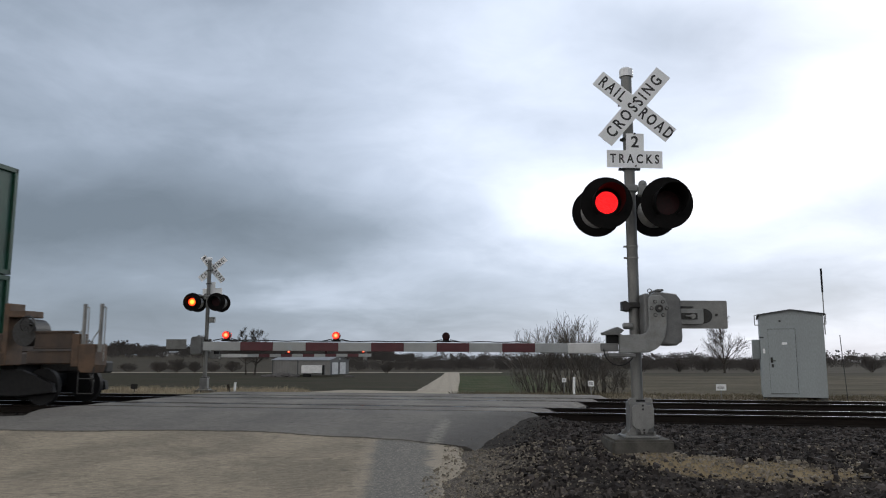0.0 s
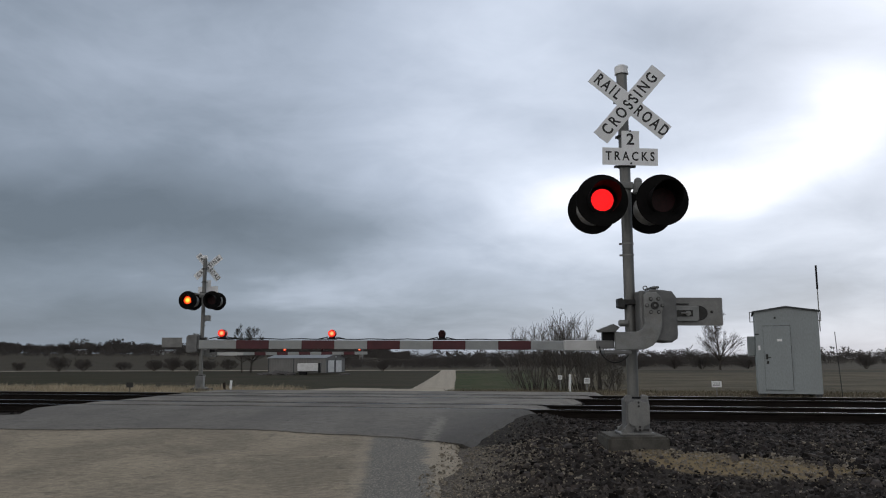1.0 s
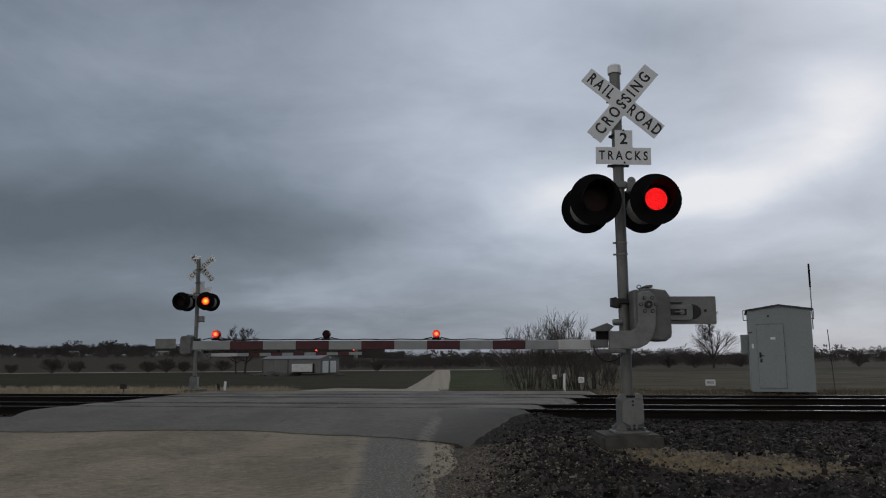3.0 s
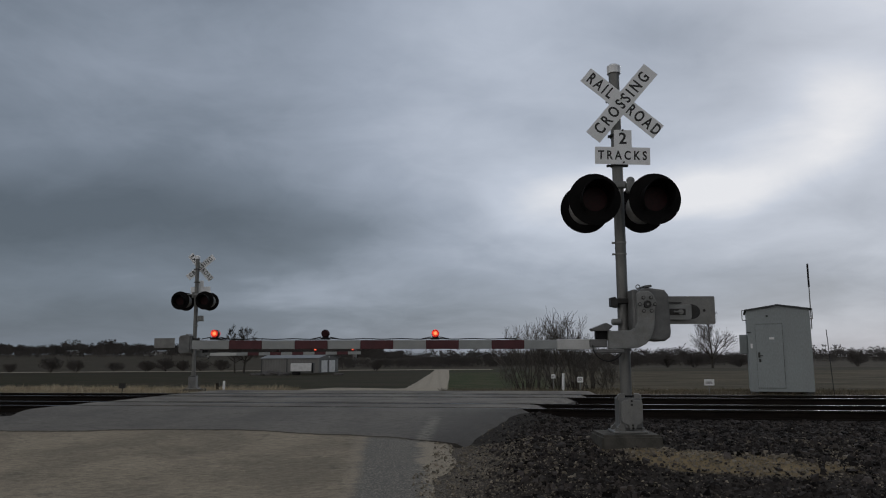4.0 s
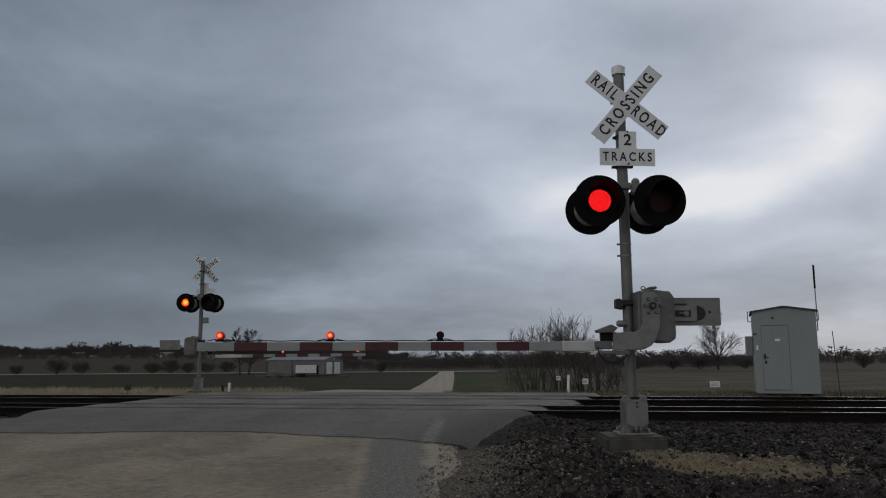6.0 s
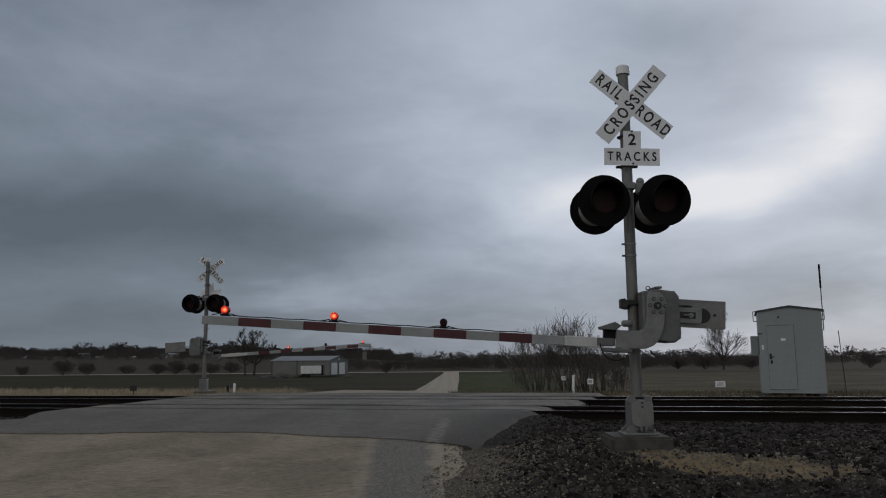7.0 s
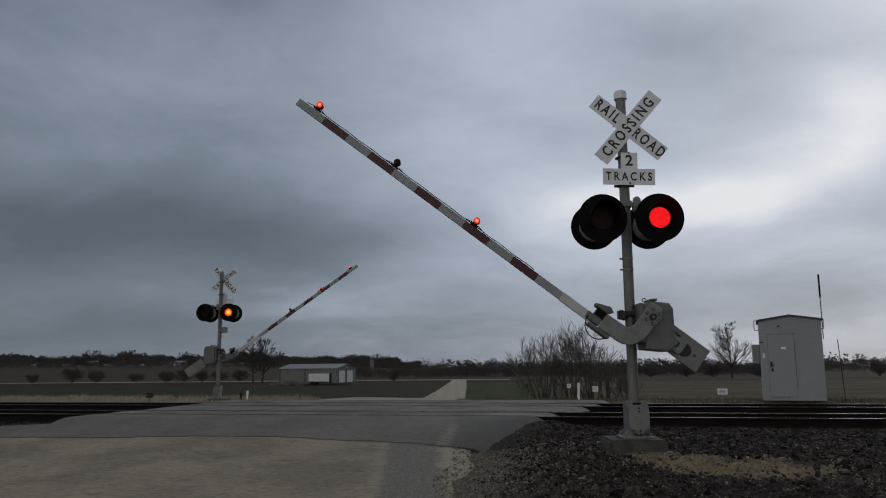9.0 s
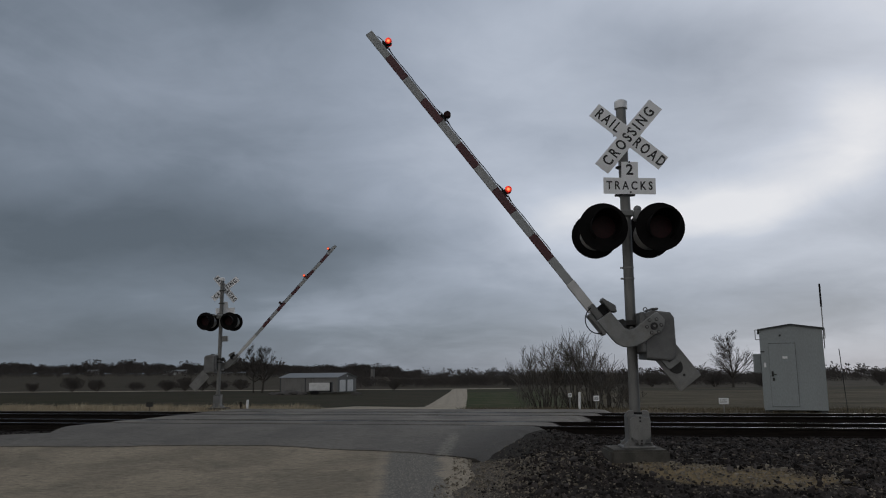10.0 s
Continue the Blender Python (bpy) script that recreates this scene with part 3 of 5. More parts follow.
# black strips on both sides of each rail draw the dark flangeway lines
for q in RAILS:
    for a, b in ((q - 0.24, q - 0.055), (q + 0.10, q + 0.26)):
        paved("road_rail_seal", a, b, RAIL_STRIP, "black strip beside the rail in the crossing", drop=0.12, lift=-0.012, seed=17, wob=0.02, ds=0.05)


def far_road():
    ys = np.concatenate([np.arange(25.0, 140, 3), np.arange(140, 281, 10)])
    verts, faces = [], []
    for y in ys:
        c, h = -2.75 + 0.0164 * (y - 20), 2.7 + 0.12 * math.sin(y * 0.6)
        for t in (-1, -0.4, 0.4, 1):
            x = c + h * t
            verts.append((x, y, float(ground_z(x, y)) + (0.1 if abs(t) < 0.9 else 0.06) + 0.03))
    for i in range(len(ys) - 1):
        for j in range(3):
            a = i * 4 + j
            faces.append((a, a + 1, a + 5, a + 4))
    tagged(part("road_far", (verts, faces), FAR_ROAD), "pale gravel country road running on beyond the tracks", "road", kind="structure")
    # a lane crosses the fields from side to side
    verts, faces = [], []
    for i, x in enumerate(np.arange(-900, 21, 20.0)):
        for y in (279, 292):
            verts.append((x, y, float(ground_z(x, y)) + 0.12))
        if i:
            faces.append((2 * i - 2, 2 * i, 2 * i + 1, 2 * i - 1))
    tagged(part("road_lane", (verts, faces), FAR_ROAD), "pale lane crossing the far fields", "road", kind="structure")


far_road()


# ---- railway ----
def rail_mesh(half):
    prof = [(-0.07, -0.18), (0.07, -0.18), (0.07, -0.168), (0.012, -0.15), (0.012, -0.045), (0.036, -0.036), (0.036, -0.006), (0.03, 0.0),
            (-0.03, 0.0), (-0.036, -0.006), (-0.036, -0.036), (-0.012, -0.045), (-0.012, -0.15), (-0.07, -0.168)]
    verts, faces = [], []
    n, xs = len(prof), np.linspace(-half, half, 60)
    for x in xs:
        verts += [(x, a, b) for a, b in prof]
    for i in range(len(xs) - 1):
        for j in range(n):
            a, b = i * n + j, i * n + (j + 1) % n
            faces.append((a, b, b + n, a + n))
    return verts, faces


def railway():
    bm = bmesh.new()
    box(bm, (-0.115, -0.55, -0.36), (0.115, 2.06, -0.184), 0.012)
    tie_mesh = None
    rail_base = None
    for s0 in (RAILS[0], RAILS[2]):
        x, y = track_xy(0, s0)
        t = thing("railway_track", "steel rails on dark timber ties in ballast", "railway track", pose(x, y, 0, 0, 0, TRACK_TURN), "tracks", "structure")
        for off in (0.0, 1.51):
            if rail_base is None:
                r = part("rail", rail_mesh(260), RAIL_RUST, t, "rusty rail with polished running surface")
                r.data.materials.append(RAIL_TOP)
                for p in r.data.polygons:
                    if p.index % 14 == 7:
                        p.material_index = 1
                rail_base = r.data
            else:
                r = new("rail", rail_base)
                r.parent = t
                tagged(r, "rusty rail with polished running surface")
            r.location = (0, off, 0)
        for i in range(150):
            u = -32 + i * 0.5 + random.uniform(-0.03, 0.03)
            if -9.4 < u < 1.6:
                continue
            if tie_mesh is None:
                tie = part("tie", bm, TIE, t)
                tie_mesh = tie.data
            else:
                tie = new("tie", tie_mesh)
                tie.parent = t
            tie.location = (u, random.uniform(-0.04, 0.04), random.uniform(-0.012, 0.004))
            tie.rotation_euler = (0, 0, radians(random.uniform(-1.2, 1.2)))


railway()


# ---- crossing signal with its gate ----
def blade(bm, angle, y):
    m = pose(0.055, y, 4.24, 0, -angle, 0)
    box(bm, (-0.61, -0.0015, -0.114), (0.61, 0.0015, 0.114), 0, m)


def flasher(parent, x, y, facing):
    """One lamp unit: round background, body, hood and lens. facing: -1 looks along -y, 1 along +y."""
    m = pose(x, y, 2.92, 90 if facing < 0 else -90)
    bm = bmesh.new()
    ring(bm, m @ pose(0, 0, 0.0), 0.33, 0.14, 0.004, 40)
    ring(bm, m @ pose(0, 0, -0.012), 0.33, 0.323, 0.02, 40)
    disc = part("flasher", bm, BLACK_IN, parent, "black round flasher background")
    bm = bmesh.new()
    tube(bm, m @ Vector((0, 0, -0.13)), m @ Vector((0, 0, 0.001)), 0.135, 0.215, 28)
    tube(bm, m @ Vector((0, 0, -0.19)), m @ Vector((0, 0, -0.13)), 0.05, 0.11, 20)
    part("lamp_body", bm, GLEAM_METAL, disc)
    # hood: a sleeve cut away below
    bm = bmesh.new()
    seg, r = 36, 0.19
    rows = []
    for k in range(seg + 1):
        a = radians(-52 + (360 - 76) * k / seg)
        up = math.sin(a)
        out = 0.10 + 0.23 * max(0.0, min(1.0, (up + 0.75) / 1.35))
        ca, sa = math.cos(a), math.sin(a)
        if facing > 0:
            sa = -sa
        rows.append([bm.verts.new(m @ Vector((rr * ca, rr * sa, zz))) for rr, zz in ((r, 0.003), (r * 1.04, out), (r * 1.04 - 0.006, out), (r - 0.006, 0.003))])
    for a, b in zip(rows, rows[1:]):
        for i in range(4):
            bm.faces.new((a[i], b[i], b[(i + 1) % 4], a[(i + 1) % 4]))
    bmesh.ops.recalc_face_normals(bm, faces=bm.faces)
    part("hood", bm, BLACK_IN, disc)
    bm = bmesh.new()
    bmesh.ops.create_circle(bm, cap_ends=True, segments=32, radius=0.155, matrix=m @ pose(0, 0, 0.006))
    part("lens", bm, LENS_RED, disc, "dark red lens")
    return disc


def glow_disc(parent, at_off, at_on, radius, mat, seg=32, turn=90):
    bm = bmesh.new()
    bmesh.ops.create_circle(bm, cap_ends=True, segments=seg, radius=radius)
    bmesh.ops.rotate(bm, matrix=Matrix.Rotation(radians(turn), 3, "X"), verts=bm.verts)
    g = part("lamp_glow", bm, mat, parent, "lit red lamp face")
    GLOWS.append((g, at_off, at_on))
    return g


GLOWS = []
FLASHER_SIDE = {}
HUB = (0.22, -0.26, 1.585)      # the gate arm's pivot, from the footing's top at the mast


def crossing_signal():
    t = thing("crossing_signal", "grey railroad crossing mast with crossbuck, flashers and gate", "crossing signal", group="crossing signals")
    bm = bmesh.new()
    tube(bm, (0, 0, 0.3), (0, 0, 4.74), 0.07, 0.07, 28)
    part("mast", bm, ALU, t, "weathered aluminium mast")
    bm = bmesh.new()
    tube(bm, (0, 0, 4.70), (0, 0, 4.80), 0.09, 0.09, 28)
    tube(bm, (0, 0, 4.80), (0, 0, 4.825), 0.09, 0.06, 28)
    part("cap", bm, SIGN_WHITE, t, "white plastic mast cap")
    for z in (2.25, 2.40):
        bm = bmesh.new()
        ring(bm, pose(0, 0, z), 0.077, 0.0705, 0.018, 28)
        box(bm, (-0.11, -0.012, z - 0.004), (-0.072, 0.012, z + 0.02), 0.002)
        part("band_clamp", bm, PALE_STEEL, t)
    for z, w in ((3.42, 0.14), (3.82, 0.11), (4.30, 0.12), (1.63, 0.13)):
        bm = bmesh.new()
        ring(bm, pose(0, 0, z), 0.088, 0.0705, 0.035, 28)
        box(bm, (-w, -0.02, z), (-0.07, 0.02, z + 0.03), 0.004)
        box(bm, (0.07, -0.02, z), (w, 0.02, z + 0.03), 0.004)
        tube(bm, (-w + 0.015, -0.05, z + 0.015), (-w + 0.015, 0.05, z + 0.015), 0.009, None, 8)
        tube(bm, (w - 0.015, -0.05, z + 0.015), (w - 0.015, 0.05, z + 0.015), 0.009, None, 8)
        part("bracket", bm, DARK_STEEL, t)
    # crossbuck: two blades, the upper one laid over the other
    for ang, y, words in ((-40.3, -0.155, (("RAIL", -0.365), ("ROAD", 0.36))), (49.2, -0.162, (("CROSSING", 0.0),))):
        bm = bmesh.new()
        blade(bm, ang, y)
        b = part("crossbuck_blade", bm, SIGN_WHITE, t, "white crossbuck blade with black lettering")
        back = (("RAIL", -0.365), ("ROAD", 0.36)) if len(words) == 1 else (("CROSSING", 0.0),)
        for word, off in back:
            letters("lettering", word, 0.21 if len(word) > 4 else 0.215, SIGN_BLACK, b, pose(0.055, y + 0.003, 4.24, 0, -ang, 0) @ pose(0, 0, 0, 0, 0, 180) @ pose(off, 0, 0.0), 0.77 if len(word) > 4 else 0.69, 1.45 if len(word) > 4 else 1.42)
        for word, off in words:
            letters("lettering", word, 0.21 if len(word) > 4 else 0.215, SIGN_BLACK, b, pose(0.055, y - 0.003, 4.24, 0, -ang, 0) @ pose(off, 0, 0.0), 0.77 if len(word) > 4 else 0.69, 1.45 if len(word) > 4 else 1.42)
    bm = bmesh.new()
    box(bm, (-0.36, -0.0015, -0.115), (0.36, 0.0015, 0.115), 0, pose(0.035, -0.158, 3.53, 0, 1.6, 0))
    box(bm, (-0.115, -0.0015, 0.115), (0.115, 0.0015, 0.345), 0, pose(0.04, -0.158, 3.53, 0, 1.6, 0))
    plate = part("track_count_sign", bm, SIGN_WHITE, t, "white sign reading two tracks")
    letters("lettering", "TRACKS", 0.165, SIGN_BLACK, plate, pose(0.035, -0.161, 3.53, 0, 1.6, 0), 0.78, 1.5)
    letters("lettering", "2", 0.21, SIGN_BLACK, plate, pose(0.045, -0.161, 3.755, 0, 1.6, 0), 1.0)
    for z in (3.87, 3.44, 4.24, 4.30):
        bm = bmesh.new()
        tube(bm, (0.045, -0.178, z), (0.045, -0.03, z), 0.012, None, 10)
        part("bolt", bm, DARK_STEEL, t)
    # flasher crossarm
    bm = bmesh.new()
    tube(bm, (-0.375, -0.05, 3.17), (0.375, -0.05, 3.17), 0.024, None, 14)
    box(bm, (-0.085, -0.1, 3.12), (0.085, 0.09, 3.21), 0.012)
    bmesh.ops.create_uvsphere(bm, u_segments=14, v_segments=10, radius=0.055, matrix=pose(0.14, -0.1, 3.21))
    box(bm, (0.08, -0.16, 3.05), (0.19, -0.05, 3.19), 0.012)
    part("crossarm", bm, GALV, t)
    for sx in (-1, 1):
        bm = bmesh.new()
        tube(bm, (sx * 0.36, -0.2, 3.17), (sx * 0.36, 0.22, 3.17), 0.02, None, 12)
        tube(bm, (sx * 0.375, -0.18, 3.17), (sx * 0.375, -0.18, 2.95), 0.026, None, 12)
        tube(bm, (sx * 0.375, 0.18, 3.17), (sx * 0.375, 0.18, 2.95), 0.026, None, 12)
        part("lamp_hanger", bm, DARK_STEEL, t)
        for y, f in ((-0.33, -1), (0.33, 1)):
            d = flasher(t, sx * 0.382, y, f)
            FLASHER_SIDE[d.data.name] = sx
            near = (sx * 0.382, y + f * 0.012, 2.92)
            back = (sx * 0.382, y - f * 0.05, 2.92)
            g = glow_disc(d, back, near, 0.142, GLOW_RED if f < 0 else GLOW_AMBER)
            PHASE[g] = 0 if (sx < 0) == (f < 0) else 1
            if f > 0:
                PHASE[g] = 0 if sx > 0 else 1
    # gate mechanism housing behind the arm's hub
    bm = bmesh.new()
    prism(bm, [(0.12, 1.16), (0.44, 1.13), (0.51, 1.18), (0.52, 1.24), (0.51, 1.70), (0.46, 1.77), (0.22, 1.80), (0.12, 1.76)], -0.30, 0.2, 0.025)
    part("gate_mechanism", bm, HOUSING, t, "grey cast gate mechanism housing")
    bm = bmesh.new()
    box(bm, (0.05, -0.315, 1.235), (0.13, 0.16, 1.775), 0.02)
    box(bm, (0.05, -0.305, 1.705), (0.3, 0.16, 1.745), 0.012)
    ring(bm, pose(0.15, -0.2, 1.815, 90), 0.03, 0.02, 0.012, 16)
    box(bm, (0.31, -0.29, 1.785), (0.40, 0.1, 1.815), 0.008, pose(0, 0, 0, 0, -3, 0))
    part("housing_lid", bm, HOUSING, t)
    bm = bmesh.new()
    box(bm, (-0.1, -0.1, 1.61), (0.08, 0.1, 1.68), 0.01)
    prism(bm, [(-0.17, 1.58), (-0.09, 1.56), (-0.07, 1.66), (-0.12, 1.70), (-0.17, 1.69)], -0.1, 0.04, 0.008)
    part("mast_clamp", bm, DARK_STEEL, t)
    bm = bmesh.new()
    tube(bm, (-0.15, -0.06, 1.38), (-0.05, -0.06, 1.38), 0.042, None, 16)
    tube(bm, (-0.165, -0.06, 1.38), (-0.145, -0.06, 1.38), 0.03, 0.042, 16)
    part("conduit_stub", bm, GALV, t)
    # counterweight, boom and hub turn about the pivot
    arm = gate_arm(t)
    # footing
    bm = bmesh.new()
    box(bm, (-0.06, -0.16, 0.05), (0.16, -0.09, 0.42), 0.02)
    box(bm, (-0.13, -0.13, 0.02), (0.15, 0.12, 0.44), 0.03, None, 2)
    part("junction_box", bm, HOUSING, t, "grey cast junction box at the mast foot")
    for sx in (-1, 1):
        bm = bmesh.new()
        prism(bm, [(sx * 0.05 + 0.01, 0.40), (sx * 0.15 + 0.01, 0.40), (sx * 0.15 + 0.01, 0.46), (sx * 0.12 + 0.01, 0.485), (sx * 0.06 + 0.01, 0.485)], -0.12, -0.08, 0.006)
        part("clamp_ear", bm, PALE_STEEL, t)
    # black slab between the ears draws the shaded gap as a solid
    bm = bmesh.new()
    box(bm, (-0.09, -0.115, 0.435), (0.11, 0.09, 0.462), 0.004)
    part("clamp_gap", bm, BLACK, t)
    bm = bmesh.new()
    prism(bm, [(-0.11, 0.15), (-0.075, 0.115), (-0.03, 0.105), (-0.005, 0.045), (0.06, 0.045), (0.085, 0.105), (0.13, 0.12), (0.155, 0.15), (0.155, 0.37), (0.13, 0.40), (0.06, 0.405), (0.05, 0.425), (-0.02, 0.425), (-0.03, 0.405), (-0.08, 0.40), (-0.11, 0.37)], -0.185, -0.155, 0.008)
    d = part("cover_plate", bm, PALE_STEEL, t)
    for bx, bz in ((0.018, 0.395), (0.018, 0.35), (0.025, 0.10), (0.025, 0.065)):
        bm = bmesh.new()
        tube(bm, (bx, -0.197, bz), (bx, -0.18, bz), 0.014, None, 8)
        part("bolt", bm, DARK_STEEL, d)
    bm = bmesh.new()
    box(bm, (-0.21, -0.2, 0.0), (0.21, 0.2, 0.03), 0.008)
    for sx in (-1, 1):
        for sy in (-1, 1):
            tube(bm, (sx * 0.16, sy * 0.16, 0.02), (sx * 0.16, sy * 0.16, 0.075), 0.018, None, 8)
            prism(bm, [(sx * 0.06, 0.03), (sx * 0.2, 0.03), (sx * 0.08, 0.16)], sy * 0.12 - 0.012, sy * 0.12 + 0.012)
    part("base_casting", bm, PALE_STEEL, t)
    bm = bmesh.new()
    lo = [(-0.43, -0.40), (0.36, -0.40), (0.36, 0.40), (-0.43, 0.40)]
    a = [bm.verts.new((x, y, -0.45)) for x, y in lo]
    b = [bm.verts.new((x * 0.93, y * 0.93, 0.0)) for x, y in lo]
    bm.faces.new(a[::-1]), bm.faces.new(b)
    for i in range(4):
        bm.faces.new((a[i], a[(i + 1) % 4], b[(i + 1) % 4], b[i]))
    bmesh.ops.bevel(bm, geom=list(bm.edges), offset=0.03, segments=2, affect="EDGES")
    part("footing", bm, CONCRETE, t, "square weathered concrete footing")
    return t, arm


PHASE = {}
STRIPE, BOOM_IN, BOOM_STRIPES = 0.4064, -0.72, 11      # boom runs to -x from the hub
BOOM_Z = -0.492


def gate_arm(parent):
    """Hub casting with boom, lamps and counterweight; its origin is the pivot."""
    bm = bmesh.new()
    # elbow casting: upright cheek that sweeps forward and down into the boom socket
    prism(bm, [(-0.13, 0.13), (-0.10, 0.16), (0.02, 0.17), (0.08, 0.12), (0.12, 0.02), (0.09, -0.08), (0.09, -0.22), (0.07, -0.33), (0.03, -0.42), (-0.03, -0.49), (-0.12, -0.535), (-0.2, -0.545), (-0.50, -0.55), (-0.50, -0.33), (-0.22, -0.32), (-0.16, -0.29), (-0.13, -0.22)], -0.10, -0.045, 0.012)
    arm = part("gate_arm", bm, GALV, parent, "cast gate arm hub with striped boom")
    arm.location = HUB
    bm = bmesh.new()
    tube(bm, (0, -0.125, 0), (0, -0.09, 0), 0.045, 0.05, 20)
    part("hub_cap", bm, DARK_STEEL, arm, "dark hub cap")
    bm = bmesh.new()
    tube(bm, (0, -0.133, 0), (0, -0.122, 0), 0.016, None, 10)
    part("hub_pin", bm, PALE_STEEL, arm)
    for i in range(6):
        a = radians(60 * i)
        x, z = 0.095 * math.cos(a), 0.095 * math.sin(a)
        # a dark disc edges each pale bolt
        bm = bmesh.new()
        tube(bm, (x, -0.105, z), (x, -0.096, z), 0.024, None, 12)
        part("hub_washer", bm, DARK_STEEL, arm)
        bm = bmesh.new()
        tube(bm, (x, -0.118, z), (x, -0.102, z), 0.016, None, 6)
        part("hub_bolt", bm, PALE_STEEL, arm)
    bm = bmesh.new()
    prism(bm, [(-0.70, -0.30), (-0.52, -0.23), (-0.44, -0.27), (-0.50, -0.33), (-0.68, -0.33)], -0.12, 0.08, 0.006)
    box(bm, (-0.64, -0.10, -0.60), (-0.30, 0.1, -0.55), 0.01)
    box(bm, (-0.72, -0.05, -0.53), (-0.5, 0.06, -0.43), 0.01)
    part("boom_socket", bm, HOUSING, arm)
    # solid black block that paints the shade inside the boom socket
    bm = bmesh.new()
    box(bm, (-0.64, -0.04, -0.44), (-0.44, 0.05, -0.32), 0.01)
    part("socket_throat", bm, BLACK, arm, "black block standing in for shade in the socket mouth")
    # boom: butt, then stripes
    x = BOOM_IN
    bm = bmesh.new()
    box(bm, (x - 0.40, -0.03, BOOM_Z - 0.062), (x + 0.08, 0.03, BOOM_Z + 0.062), 0.006)
    part("boom_butt", bm, ARM_END, arm, "plain white butt of the boom")
    x -= 0.40
    for i in range(BOOM_STRIPES):
        length = STRIPE if i < BOOM_STRIPES - 1 else 0.46
        bm = bmesh.new()
        h = 0.056 - 0.0003 * i
        box(bm, (x - length, -0.022, BOOM_Z - h), (x, 0.022, BOOM_Z + h), 0.004)
        part("boom_stripe", bm, ARM_RED if i % 2 else ARM_WHITE, arm, "dark red stripe" if i % 2 else "pale grey stripe")
        x -= length
    tip = x
    # conduit along the boom's top
    bm = bmesh.new()
    prev = None
    xs = np.arange(BOOM_IN - 0.9, tip + 0.2, -0.12)
    for i, xx in enumerate(xs):
        p = (xx, -0.012, BOOM_Z + 0.070 + 0.004 * math.sin(i * 1.7))
        if prev:
            tube(bm, prev, p, 0.006, None, 6)
        prev = p
    part("lamp_cable", bm, BLACK, arm)
    for i, off in enumerate((1.88, 3.245, 4.61)):
        lx = BOOM_IN - off - 0.03
        bm = bmesh.new()
        box(bm, (lx - 0.06, -0.03, BOOM_Z + 0.062), (lx + 0.06, 0.03, BOOM_Z + 0.085), 0.006)
        tube(bm, (lx, 0, BOOM_Z + 0.08), (lx, 0, BOOM_Z + 0.105), 0.04, None, 14)
        tube(bm, (lx - 0.17, 0, BOOM_Z + 0.07), (lx - 0.05, 0, BOOM_Z + 0.095), 0.006, None, 6)
        tube(bm, (lx + 0.17, 0, BOOM_Z + 0.07), (lx + 0.05, 0, BOOM_Z + 0.095), 0.006, None, 6)
        part("lamp_base", bm, BLACK, arm)
        bm = bmesh.new()
        c = (lx, 0, BOOM_Z + 0.138)
        tube(bm, (lx, -0.035, c[2]), (lx, 0.035, c[2]), 0.048, None, 24)
        tube(bm, (lx, -0.05, c[2]), (lx, -0.035, c[2]), 0.038, 0.048, 24)
        tube(bm, (lx, 0.035, c[2]), (lx, 0.05, c[2]), 0.048, 0.038, 24)
        part("arm_lamp", bm, LENS_RED, arm, "small round red arm lamp")
        for f in (-1, 1):
            g = glow_disc(arm, (lx, f * 0.02, c[2]), (lx, f * 0.056, c[2]), 0.046, GLOW_TIP, 24)
            PHASE[g] = ("inner", "middle", "tip")[i]
    # counterweight
    bm = bmesh.new()
    prism(bm, [(0.15, -0.24), (0.88, -0.24), (0.89, -0.23), (0.89, 0.10), (0.88, 0.11), (0.15, 0.11)], 0.045, 0.07, 0.004)
    part("counterweight_plate", bm, PALE_STEEL, arm, "flat pale steel counterweight arm")
    bm = bmesh.new()
    prism(bm, [(0.28, -0.19), (0.55, -0.19), (0.58, -0.16), (0.58, 0.0), (0.28, 0.0)], 0.0, 0.045, 0.006)
    part("weight_block", bm, GALV, arm)
    bm = bmesh.new()
    prism(bm, [(0.30, -0.13), (0.5, -0.13), (0.5, -0.05), (0.30, -0.05)], -0.008, 0.0)
    box(bm, (0.28, 0.015, 0.022), (0.46, 0.045, 0.034))
    pts = [(0.58, -0.18)] + [(0.58 + 0.12 * math.sin(radians(a)), -0.085 - 0.095 * math.cos(radians(a))) for a in range(0, 181, 20)] + [(0.58, 0.01)]
    prism(bm, pts, 0.038, 0.045)
    part("slot", bm, DARK_STEEL, arm)
    bm = bmesh.new()
    tube(bm, (0.44, -0.025, -0.09), (0.44, 0.0, -0.09), 0.032, None, 12)
    tube(bm, (0.35, -0.02, -0.09), (0.44, -0.02, -0.09), 0.012, None, 10)
    part("weight_bolt", bm, PALE_STEEL, arm)
    bm = bmesh.new()
    tube(bm, (0.75, 0.034, -0.07), (0.75, 0.05, -0.07), 0.018, None, 10)
    part("plate_bolt", bm, DARK_STEEL, arm)
    # slack cable below the socket
    bm = bmesh.new()
    prev = None
    for i in range(15):
        a = math.pi * i / 14
        p = (-0.50 - 0.19 * math.cos(a), -0.08, -0.50 - 0.20 * math.sin(a))
        if prev:
            tube(bm, prev, p, 0.007, None, 6)
        prev = p
    part("slack_cable", bm, BLACK, arm)
    return arm


signal, signal_arm = crossing_signal()
SIGNAL_AT = pose(2.39, 9.85, 0.085)
FAR_LIFT = 0.13
FAR_AT = pose(-8.78, 28.0, -0.06, 0, 0, 180)
signal.matrix_basis = SIGNAL_AT
far_signal = copy_thing(signal, FAR_AT)
tagged(far_signal, "grey crossing mast seen from behind, with lit flashers and gate", group="crossing signals")
